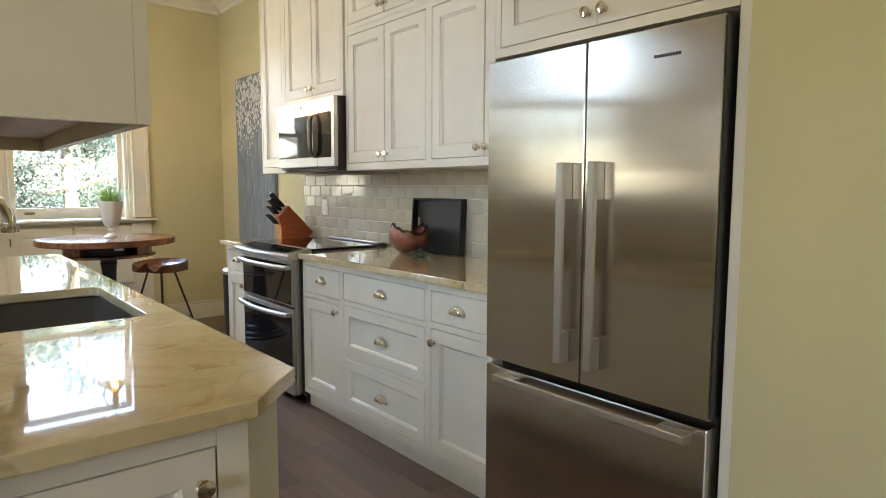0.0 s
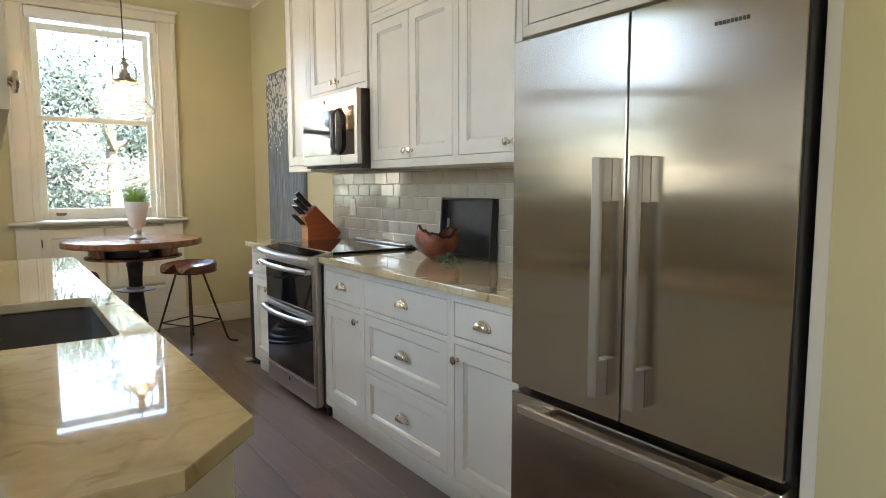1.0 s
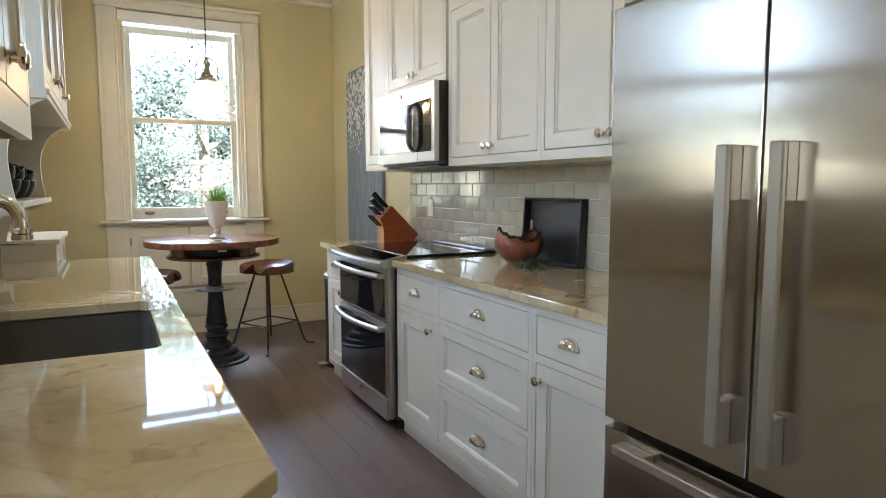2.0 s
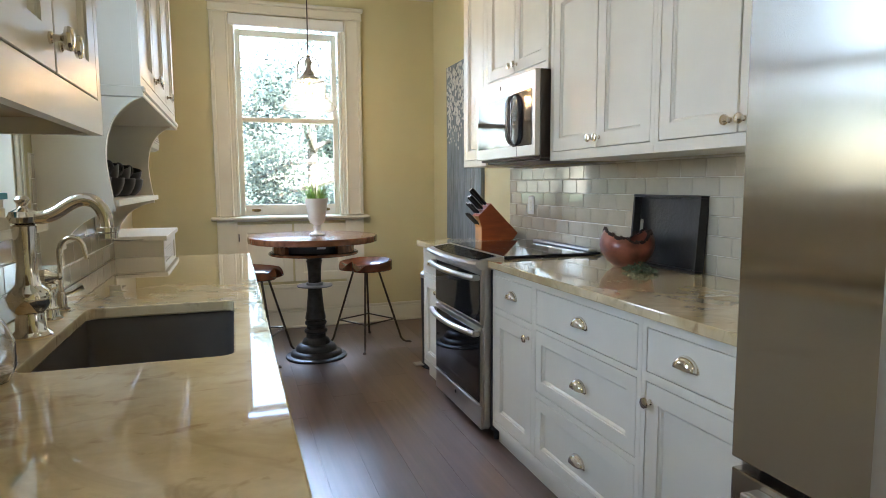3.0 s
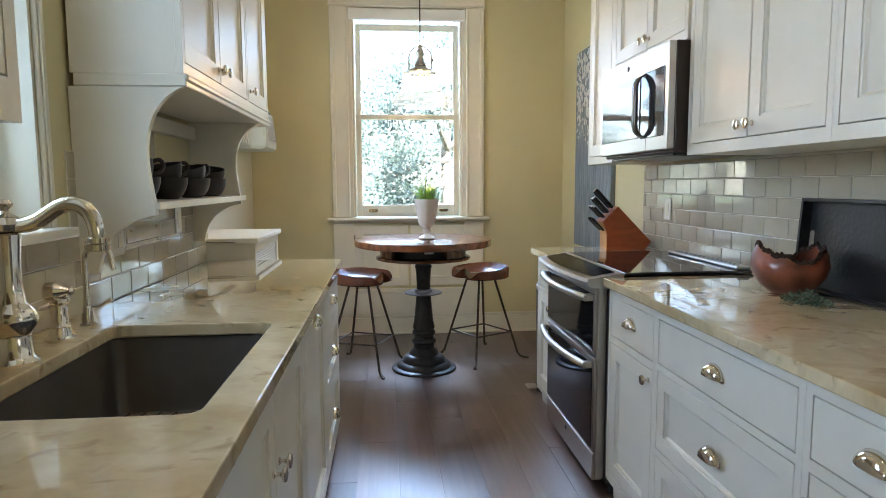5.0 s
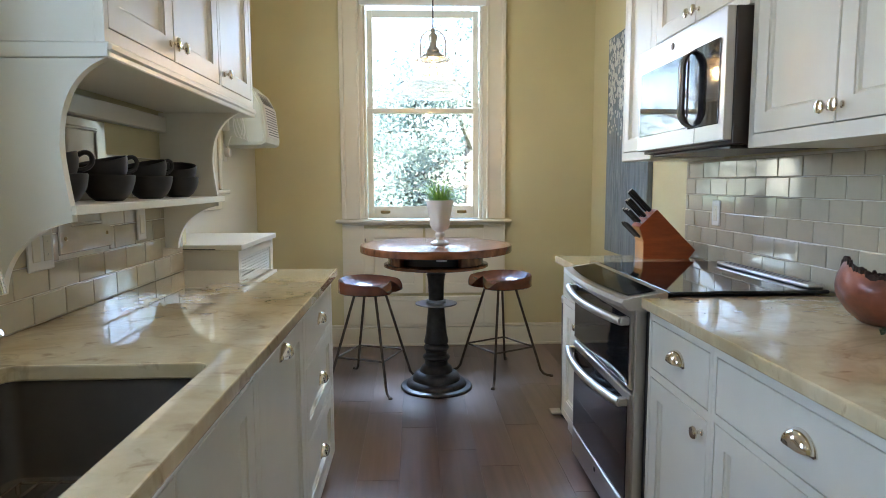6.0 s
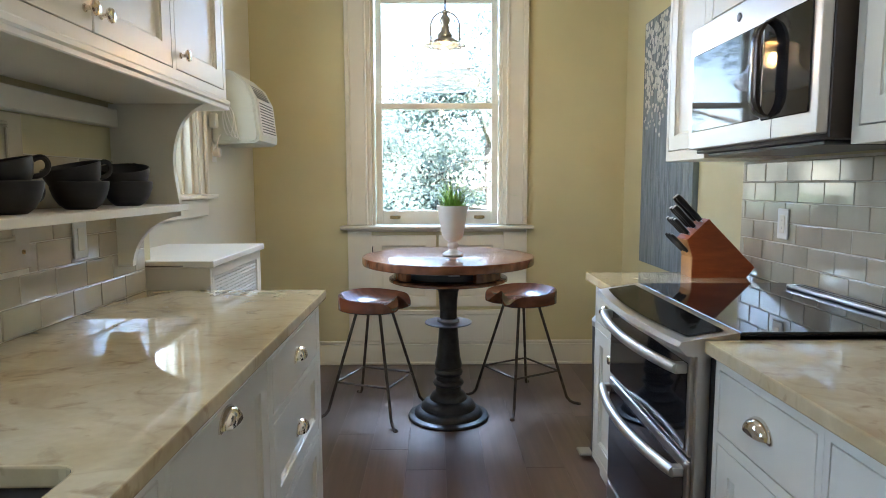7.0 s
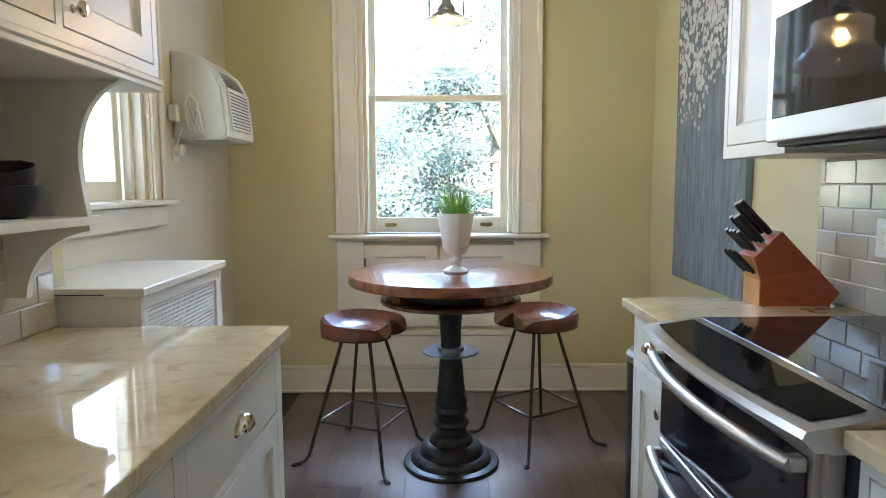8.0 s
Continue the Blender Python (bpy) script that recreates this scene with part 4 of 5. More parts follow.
def table():
    t = thing("bar_table", pose(TX, TY, 0), "round walnut bar table on a turned black cast-iron pedestal", "table")
    R = 0.464
    part("tabletop", lathe(B(), [(R - 0.012, 0.858), (R - 0.002, 0.862), (R, 0.870), (R, 0.897), (R - 0.003, 0.903), (R - 0.012, 0.905)], 96), M_TABLE, t)
    part("lower_disc", lathe(B(), [(0.315, 0.768), (0.322, 0.772), (0.322, 0.784), (0.315, 0.788)], 72), M_TABLE, t)
    for k in range(3):
        bm = B()
        a0 = radians(200 + k * 120 - 22)
        arc = [(0.295 * math.cos(a0 + q * radians(44) / 8), 0.295 * math.sin(a0 + q * radians(44) / 8)) for q in range(9)]
        arc += [(0.262 * math.cos(a0 + q * radians(44) / 8), 0.262 * math.sin(a0 + q * radians(44) / 8)) for q in range(8, -1, -1)]
        part("spacer_block", prism(bm, arc, 0.789, 0.857), M_TABLE, t)
    part("gear_housing", lathe(B(), [(0.22, 0.789), (0.22, 0.835), (0.19, 0.857)], 40), M_BLACK, t, "dark iron mechanism under the top")
    part("paper_tag", bx(B(), -0.005, 0.055, -0.232, -0.221, 0.822, 0.842, 0.001), M_PLASTIC, t, "small white tag")
    part("column", lathe(B(), [(0.046, 0.280), (0.075, 0.285), (0.075, 0.30), (0.066, 0.34), (0.058, 0.42), (0.050, 0.52), (0.047, 0.545), (0.047, 0.60), (0.050, 0.66), (0.054, 0.70), (0.060, 0.715), (0.054, 0.725), (0.060, 0.745), (0.10, 0.752), (0.10, 0.767)], 12), M_IRON, t, "faceted black iron column")
    part("collar_disc", lathe(B(), [(0.05, 0.526), (0.128, 0.529), (0.130, 0.533), (0.128, 0.537), (0.062, 0.540), (0.060, 0.556), (0.049, 0.558)], 48), mat("steel_collar", (0.22, 0.23, 0.26), 0.3, 0.9), t, "thin steel collar disc")
    part("pedestal_base", lathe(B(), [(0.222, 0.0), (0.224, 0.008), (0.220, 0.016), (0.205, 0.020), (0.190, 0.022), (0.186, 0.034), (0.176, 0.046), (0.158, 0.054), (0.152, 0.056), (0.148, 0.072), (0.136, 0.090), (0.118, 0.102), (0.104, 0.106), (0.100, 0.122), (0.090, 0.138), (0.076, 0.146), (0.072, 0.150), (0.070, 0.178), (0.080, 0.184), (0.086, 0.196), (0.080, 0.208), (0.068, 0.214), (0.066, 0.236), (0.076, 0.244), (0.080, 0.258), (0.074, 0.270), (0.066, 0.279)], 56), M_IRON, t, "stepped round cast-iron base")


table()


def stool(m, label):
    t = thing("bar_stool", m, label, "stool", "stools at the table")
    # local: the front of the seat points to +x
    n, k = 64, 12
    bm = B()

    def rim(a):
        c, s = math.cos(a), math.sin(a)
        r = 1.0 / ((abs(c) / 0.178) ** 2.5 + (abs(s) / 0.205) ** 2.5) ** (1 / 2.5)
        d = (a + math.pi) % (2 * math.pi) - math.pi
        return r * (1 - 0.20 * math.exp(-(d / 0.20) ** 2) + 0.06 * math.exp(-((abs(d) - 0.62) / 0.25) ** 2))

    def height(u, a):
        d = (a + math.pi) % (2 * math.pi) - math.pi
        back = 0.5 - 0.5 * math.cos(d)
        lobe = math.exp(-((abs(d) - 0.55) / 0.35) ** 2)
        z = 0.656 + 0.026 * back * u ** 4 - 0.050 * (1 - u ** 3.2)
        z -= 0.050 * math.exp(-((abs(d) - 0.50) / 0.24) ** 2) * u ** 2.5
        z += 0.020 * math.exp(-(d / 0.16) ** 2) * u ** 2
        return z
    c = bm.verts.new((0, 0, height(0, 0)))
    rings = []
    for j in range(1, k + 1):
        u = j / k
        rings.append([bm.verts.new((u * rim(2 * math.pi * i / n) * math.cos(2 * math.pi * i / n), u * rim(2 * math.pi * i / n) * math.sin(2 * math.pi * i / n), height(u, 2 * math.pi * i / n))) for i in range(n)])
    for s, dz, lowz in ((1.015, -0.006, None), (1.01, -0.030, 0.604), (0.95, 0, 0.596), (0.80, 0, 0.594)):
        rings.append([bm.verts.new((s * rim(2 * math.pi * i / n) * math.cos(2 * math.pi * i / n), s * rim(2 * math.pi * i / n) * math.sin(2 * math.pi * i / n), lowz if lowz else height(1, 2 * math.pi * i / n) + dz)) for i in range(n)])
    for i in range(n):
        bm.faces.new((c, rings[0][i], rings[0][(i + 1) % n])).smooth = True
    for a, b in zip(rings, rings[1:]):
        for i in range(n):
            bm.faces.new((a[i], b[i], b[(i + 1) % n], a[(i + 1) % n])).smooth = True
    bm.faces.new(rings[-1])
    part("seat", bm, M_SEAT, t, "scooped reddish brown wooden tractor seat")
    q = 0.215
    for sx, sy in ((1, 1), (1, -1), (-1, 1), (-1, -1)):
        bm = B()
        top, bot = Vector((0.068 * sx, 0.068 * sy, 0.600)), Vector((0.185 * sx, 0.185 * sy, 0.075))
        pts = [top.lerp(bot, u / 6) for u in range(7)]
        pts += [Vector((0.192 * sx, 0.192 * sy, 0.042)), Vector((0.206 * sx, 0.206 * sy, 0.018)), Vector((0.224 * sx, 0.224 * sy, 0.008)), Vector((0.243 * sx, 0.243 * sy, 0.007))]
        tube(bm, pts, 0.0085, 10)
        leg = part("leg", bm, M_LEG, t, "bent bronze iron rod leg")
        part("foot_pad", lathe(B(), [(0.013, 0.0), (0.014, 0.004), (0.010, 0.012)], 14, (0.243 * sx, 0.243 * sy, 0.0)), M_LEG, leg)
    z, r = 0.195, 0.158
    for a, b in (((1, 1), (1, -1)), ((1, -1), (-1, -1)), ((-1, -1), (-1, 1)), ((-1, 1), (1, 1))):
        part("stretcher", tube(B(), [(a[0] * r, a[1] * r, z), (b[0] * r, b[1] * r, z)], 0.006, 8), M_LEG, t)
    part("seat_plate", bx(B(), -0.1, 0.1, -0.1, 0.1, 0.588, 0.594, 0.002), M_LEG, t)


stool(pose(1.460, 5.832, 0, 0, 0, -22), "reddish wooden tractor-seat stool on bent iron legs")
stool(pose(2.312, 5.990, 0, 0, 0, 210), "reddish wooden tractor-seat stool on bent iron legs")


def potted_plant():
    t = thing("potted_plant", pose(1.900, 5.70, 0.9055), "white footed urn pot with fine green grass", "plant")
    part("pot", lathe(B(), [(0.050, 0.0), (0.056, 0.003), (0.056, 0.010), (0.046, 0.018), (0.024, 0.028), (0.020, 0.036), (0.024, 0.044), (0.029, 0.054), (0.027, 0.066), (0.021, 0.074), (0.030, 0.082), (0.048, 0.092), (0.058, 0.115), (0.072, 0.200), (0.084, 0.268), (0.080, 0.268), (0.070, 0.250), (0.0, 0.245)], 48, caps=False), M_POT, t, "white footed urn")
    bm = B()
    rnd = random.Random(4)
    for _ in range(340):
        a, r = rnd.uniform(0, 2 * math.pi), 0.066 * math.sqrt(rnd.random())
        lean = rnd.uniform(0.1, 1.0) if rnd.random() < 0.84 else rnd.uniform(1.2, 2.1)
        ln_ = rnd.uniform(0.11, 0.20) if lean < 1.1 else rnd.uniform(0.22, 0.36)
        d = Vector((math.cos(a), math.sin(a), 0))
        s = Vector((-math.sin(a), math.cos(a), 0)) * 0.0016
        p = Vector((r * math.cos(a), r * math.sin(a), 0.248))
        prev = None
        for j in range(6):
            u = j / 5
            q = p + d * (lean * ln_ * u ** 1.7 * 0.9) + Vector((0, 0, ln_ * (u - 0.42 * lean * u * u)))
            w = s * (1 - 0.85 * u)
            now = (bm.verts.new(q - w), bm.verts.new(q + w))
            if prev:
                bm.faces.new((prev[0], prev[1], now[1], now[0]))
            prev = now
    g = part("grass", bm, M_GRASS, t, "fine bright green grass blades")
    g["kind"] = "stuff"
    part("soil", lathe(B(), [(0.069, 0.236), (0.069, 0.244)], 24), M_BARK, t)


potted_plant()


def pendant():
    t = thing("pendant_lamp", pose(1.862, 5.66, 1.83), "clear glass bell pendant lamp with nickel fittings, lit", "pendant lamp")
    part("rod", tube(B(), [(0, 0, 0.335), (0, 0, CEIL - 1.83 - 0.02)], 0.0045, 10), M_LEG, t)
    part("canopy", lathe(B(), [(0.062, CEIL - 1.83 - 0.001), (0.060, CEIL - 1.83 - 0.015), (0.02, CEIL - 1.83 - 0.028)], 32), M_DULL_NICKEL, t)
    part("socket", lathe(B(), [(0.006, 0.345), (0.012, 0.338), (0.014, 0.318), (0.026, 0.300), (0.027, 0.285), (0.019, 0.270), (0.022, 0.240), (0.036, 0.222), (0.040, 0.205), (0.070, 0.185), (0.074, 0.170), (0.068, 0.166)], 36), M_DULL_NICKEL, t, "stepped nickel socket cap")
    bm = B()
    pts = [(-0.072, 0, 0.176), (-0.074, 0, 0.24)] + [(0.074 * math.cos(math.pi - a), 0, 0.26 + 0.075 * math.sin(a)) for a in [math.pi * q / 12 for q in range(13)]] + [(0.074, 0, 0.24), (0.072, 0, 0.176)]
    part("yoke", tube(bm, pts, 0.0045, 8), M_DULL_NICKEL, t, "arched nickel yoke")
    ctrl = [(0.068, 0.168), (0.104, 0.166), (0.115, 0.157), (0.117, 0.125), (0.115, 0.088), (0.121, 0.062), (0.140, 0.037), (0.166, 0.013), (0.181, -0.010), (0.183, -0.026), (0.172, -0.042), (0.142, -0.053)]
    prof = []
    for (r0, h0), (r1, h1) in zip(ctrl, ctrl[1:]):
        prof += [(r0 + (r1 - r0) * q / 4 + 0.0014 * math.sin(len(prof) * 1.5 + q * 1.5), h0 + (h1 - h0) * q / 4) for q in range(4)]
    prof.append(ctrl[-1])
    inner = [(r - 0.0025, z + 0.0012) for r, z in reversed(prof)]
    s = part("shade", lathe(B(), prof + inner, 64, caps=False), M_SHADE_GLASS, t, "clear ribbed glass bell shade")
    s.visible_shadow = False
    b = part("bulb", lathe(B(), [(0.012, 0.160), (0.014, 0.145), (0.024, 0.115), (0.029, 0.090), (0.024, 0.066), (0.010, 0.056), (0.001, 0.054)], 24), glass("bulb_glass", (1.0, 0.86, 0.6)), t, "clear filament bulb")
    b.visible_shadow = False
    bm = B()
    for k in range(6):
        a = k * math.pi / 3
        tube(bm, [(0.010 * math.cos(a), 0.010 * math.sin(a), 0.075), (0.006 * math.cos(a), 0.006 * math.sin(a), 0.125)], 0.0012, 6)
    part("filament", bm, M_BULB, b, "glowing warm filament")


pendant()
lamp("pendant_bulb", "POINT", pose(1.862, 5.66, 1.93), 0.8, (1.0, 0.62, 0.28), radius=0.02)


def ceiling_light(x, y):
    t = thing("ceiling_light", pose(x, y, CEIL), "small recessed warm ceiling downlight", "ceiling light", "recessed downlights")
    part("trim_ring", lathe(B(), [(0.075, -0.0005), (0.075, -0.005), (0.055, -0.006), (0.052, -0.0008)], 32), M_PLASTIC, t)
    part("lens", lathe(B(), [(0.050, -0.001), (0.050, -0.004)], 32), glow("downlight_lens", (1.0, 0.79, 0.50), 15.0), t)


for x, y in ((1.93, 2.5), (1.93, 4.4), (0.75, 0.1)):
    ceiling_light(x, y)

# ---- far left corner ----
rad = thing("radiator_cover", pose(XLB + 0.003, 4.655, 0), "white painted radiator cover with a perforated metal grille", "radiator cover")
bm = B()
bx(bm, 0, 0.435, 0.0, 0.018, 0, 0.985, 0.002)
part("near_side", bm, M_CAB, rad)
part("far_side", bx(B(), 0, 0.435, 0.637, 0.655, 0, 0.985, 0.002), M_CAB, rad)
part("top_board", bx(B(), -0.002, 0.452, -0.012, 0.667, 0.986, 1.012, 0.003), M_CAB, rad)
part("lid_slot", bx(B(), 0.17, 0.34, -0.0135, -0.0122, 0.992, 0.995), M_BLACK, rad)
bm = B()
for z0, z1 in ((0.0, 0.12), (0.945, 0.985)):
    bx(bm, 0.417, 0.435, 0.019, 0.636, z0, z1, 0.002)
for y0, y1 in ((0.019, 0.045), (0.60, 0.636)):
    bx(bm, 0.417, 0.435, y0, y1, 0.1205, 0.9445, 0.002)
part("front_frame", bm, M_CAB, rad)
# perforated grille as a lattice of thin bars
bm = B()
for i in range(56):
    y = 0.046 + (i + 0.5) * (0.553 / 56)
    bx(bm, 0.424, 0.427, y - 0.0026, y + 0.0026, 0.1205, 0.9445)
for i in range(60):
    z = 0.1205 + (i + 0.5) * (0.824 / 60)
    bx(bm, 0.4235, 0.4275, 0.0455, 0.5995, z - 0.004, z + 0.004)
g = part("grille", bm, M_PLASTIC, rad, "pale perforated metal grille")
g["kind"] = "stuff"
part("grille_backing", bx(B(), 0.30, 0.31, 0.03, 0.62, 0.05, 0.96), M_STEEL_DARK, rad)


def air_conditioner():
    t = thing("air_conditioner", pose(XLB + 0.001, 5.965, 1.52), "aged white wall-mounted air conditioner with louvred front", "air conditioner")
    w = 0.43
    prof = [(0.0, 0.0), (0.235, 0.005), (0.262, 0.02), (0.266, 0.05), (0.245, 0.255), (0.20, 0.345), (0.13, 0.405), (0.05, 0.425), (0.0, 0.425)]
    bm = B()
    prism(bm, prof, 0.0, w, "xz")
    bmesh.ops.bevel(bm, geom=[e for e in bm.edges if abs(e.verts[0].co.y - e.verts[1].co.y) < 1e-6], offset=0.012, segments=2, affect="EDGES")
    part("housing", bm, M_AC, t)
    bm = B()
    prism(bm, [(0.269, 0.055), (0.274, 0.058), (0.252, 0.258), (0.247, 0.255)], 0.06, 0.37, "xz")
    gr = part("front_grille", bm, M_PLASTIC, t)
    for i in range(11):
        z = 0.070 + i * 0.0165
        xx = 0.2745 - (z - 0.058) * 0.11
        part("slat", prism(B(), [(xx - 0.002, z), (xx + 0.0008, z), (xx + 0.0004, z + 0.006), (xx - 0.002, z + 0.006)], 0.075, 0.355, "xz"), M_STEEL_DARK, gr)
    for i in range(6):
        u = (i + 0.5) / 6
        x, z = 0.245 + u * (0.20 - 0.245), 0.262 + u * (0.338 - 0.262)
        part("top_slot", prism(B(), [(x - 0.003, z), (x + 0.0035, z + 0.0016), (x + 0.001, z + 0.0066), (x - 0.005, z + 0.005)], 0.085, 0.345, "xz"), M_STEEL_DARK, t)
    # bundled cord
    bm = B()
    for k in range(4):
        pts = []
        for q in range(25):
            a = 2 * math.pi * q / 24
            pts.append((0.105 + 0.030 * math.cos(a + 0.5 * k) + 0.008 * k, -0.028 + 0.008 * k + 0.010 * math.sin(2 * a), 0.125 + (0.080 + 0.008 * k) * math.sin(a)))
        tube(bm, pts, 0.0035, 6)
    tube(bm, bez((0.06, -0.03, 0.05), (0.05, -0.06, 0.02), (0.04, -0.03, -0.02), (0.03, -0.035, -0.035), 12), 0.0035, 6)
    part("cord", bm, M_PLASTIC, t, "bundled white power cord")
    part("cord_box", bx(B(), 0.012, 0.055, -0.075, -0.035, 0.085, 0.165, 0.006), M_AC, t)


air_conditioner()


def outlet(name, m, w, h, holes, label):
    t = thing(name, m, label, "outlet")
    part("plate", bx(B(), -w / 2, w / 2, -0.006, -0.0003, -h / 2, h / 2, 0.003), M_PLASTIC, t)
    for x, z, a, b, dk in holes:
        part("insert", bx(B(), x - a / 2, x + a / 2, -0.0085, -0.0062, z - b / 2, z + b / 2, 0.001), M_STEEL_DARK if dk else M_TRIM, t)
    return t


o = outlet("wall_outlet", pose(XLB, 5.985, 1.475, 0, 0, LEFT), 0.07, 0.115, [], "white wall outlet with a round plug-in")
part("plug", lathe(B(), [(0.028, -0.007), (0.028, -0.035), (0.022, -0.042)], 24, (0.0, 0, 0.0), "y"), M_PLASTIC, o, "round white plug")
outlet("wall_outlet", pose(1.815, YB - 0.0005, 0.31), 0.07, 0.115, [(0, 0.022, 0.026, 0.03, 0), (0, -0.022, 0.026, 0.03, 0)], "white duplex outlet on the end wall")
outlet("wall_outlet", pose(XR - 0.010, 4.705, 1.135, 0, 0, RIGHT), 0.072, 0.115, [(0, 0, 0.034, 0.068, 0), (0, 0.015, 0.005, 0.008, 1), (0, -0.015, 0.005, 0.008, 1)], "white outlet plate on the tiled backsplash")
outlet("wall_outlet", pose(XL + 0.010, 3.605, 1.105, 0, 0, LEFT), 0.118, 0.118, [(-0.024, 0, 0.034, 0.068, 0), (0.026, 0, 0.034, 0.068, 0), (0.026, 0.018, 0.005, 0.008, 1), (0.026, -0.018, 0.005, 0.008, 1)], "white double switch and outlet plate on tile")
outlet("wall_outlet", pose(XL + 0.010, 4.225, 1.13, 0, 0, LEFT), 0.07, 0.115, [(0, 0, 0.034, 0.068, 0)], "white switch plate on the tiled backsplash")

# painted metal access panel and rail behind the mug shelf
ap = thing("access_panel", pose(XL, 3.70, 1.075, 0, 0, LEFT), "cream painted metal access panel with an embossed frame", "panel")
part("plate", bx(B(), 0.0, 0.30, -0.012, -0.0005, 0.0, 0.398, 0.003), M_TILE, ap)
bm = B()
for a, b, c, d in ((0.06, 0.24, 0.075, 0.087), (0.06, 0.24, 0.36, 0.372), (0.06, 0.072, 0.0875, 0.3595), (0.228, 0.24, 0.0875, 0.3595)):
    bx(bm, a, b, -0.018, -0.0122, c, d, 0.004)
part("embossed_frame", bm, M_TILE, ap)
for x in (0.03, 0.27):
    part("screw", lathe(B(), [(0.006, -0.0122), (0.006, -0.015), (0.003, -0.016)], 12, (x, 0, 0.045), "y"), M_BRASS, ap)
solid("wall_rail", bx(B(), XL + 0.0005, XL + 0.035, 3.40, 4.448, 1.475, 1.535, 0.004), M_CAB, "white painted rail under the wall cabinet", "rail", "structure")

# ---- mugs ----
def mug():
    t = thing("mug", pose(0, 0, 0), "matte black stoneware mug stacked on the open shelf", "mug", "stacked mugs")
    prof = [(0.032, 0.0), (0.036, 0.001), (0.050, 0.012), (0.062, 0.032), (0.069, 0.054), (0.0708, 0.072), (0.0694, 0.074), (0.067, 0.072), (0.065, 0.054), (0.057, 0.032), (0.042, 0.016), (0.0, 0.009)]
    part("cup", lathe(B(), prof, 36, caps=False), M_MUG, t)
    pts = bez((0.068, 0, 0.062), (0.110, 0, 0.084), (0.108, 0, 0.014), (0.057, 0, 0.028), 14)
    part("handle", tube(B(), pts, 0.0065, 8), M_MUG, t)
    return t


first = mug()
spots = [(0.870, 3.490, 78, 30), (0.872, 3.750, 80, 44), (0.872, 4.030, 88, 50), (0.868, 4.295, 125, 96)]
first.matrix_world = pose(spots[0][0], spots[0][1], 1.2265, 0, 0, spots[0][2])
for i, (x, y, a, b) in enumerate(spots):
    if i:
        copy_thing(first, pose(x, y, 1.2265, 0, 0, a))
    copy_thing(first, pose(x - 0.006, y + 0.004, 1.2265 + 0.043, 2, -13, b))

# ---- sink fittings ----
def faucet():
    t = thing("faucet", pose(0.852, 2.852, CT), "polished nickel bridge-style kitchen faucet with a curved spout", "faucet")
    part("body", lathe(B(), [(0.0442, 0.0000), (0.0455, 0.0060), (0.0390, 0.0120), (0.0338, 0.0180), (0.0306, 0.0600), (0.0351, 0.0660), (0.0429, 0.0800), (0.0468, 0.0960), (0.0429, 0.1120), (0.0312, 0.1240), (0.0260, 0.1300), (0.0215, 0.1700), (0.0221, 0.2150), (0.0260, 0.2620), (0.0273, 0.2700), (0.0221, 0.2740)], 40), M_NICKEL, t)
    part("spout_ball", lathe(B(), [(0.0130, 0.2720), (0.0286, 0.2790), (0.0338, 0.2920), (0.0286, 0.3050), (0.0130, 0.3120), (0.0078, 0.3180), (0.0091, 0.3220), (0.0156, 0.3280), (0.0169, 0.3340), (0.0117, 0.3410), (0.0013, 0.3430)], 32), M_NICKEL, t, "ball joint with a finial")
    pts = bez((0.015, 0, 0.290), (0.075, 0, 0.285), (0.085, 0, 0.325), (0.125, 0, 0.332), 12) + bez((0.125, 0, 0.332), (0.160, 0, 0.335), (0.177, 0, 0.305), (0.177, 0, 0.262), 12)[1:]
    part("spout", tube(B(), pts, 0.0165, 16), M_NICKEL, t)
    part("spout_tip", lathe(B(), [(0.0182, 0.2640), (0.0240, 0.2620), (0.0240, 0.2520), (0.0208, 0.2500), (0.0240, 0.2480), (0.0240, 0.2360), (0.0195, 0.2340)], 28, (0.177, 0, 0)), M_NICKEL, t)
    part("side_boss", lathe(B(), [(0.020, 0.028), (0.023, 0.034), (0.020, 0.040), (0.006, 0.042), (0.0045, 0.085), (0.0065, 0.125), (0.008, 0.130), (0.004, 0.136)], 24, (0, 0, 0.096), "y"), M_NICKEL, t, "side lever")


faucet()


def side_spray():
    t = thing("side_valve", pose(0.840, 3.058, CT), "polished nickel side sprayer in its base", "sprayer")
    part("base", lathe(B(), [(0.0325, 0.0000), (0.0338, 0.0050), (0.0260, 0.0100), (0.0221, 0.0300), (0.0247, 0.0340), (0.0202, 0.0400), (0.0195, 0.0850), (0.0260, 0.0920), (0.0260, 0.1000), (0.0169, 0.1060)], 28), M_NICKEL, t)
    part("head", lathe(B(), [(0.0117, -0.0300), (0.0208, -0.0260), (0.0234, 0.0000), (0.0156, 0.0120), (0.0078, 0.0260), (0.0117, 0.0320), (0.0052, 0.0380)], 24, (0, 0, 0.118), "x"), M_NICKEL, t)


side_spray()


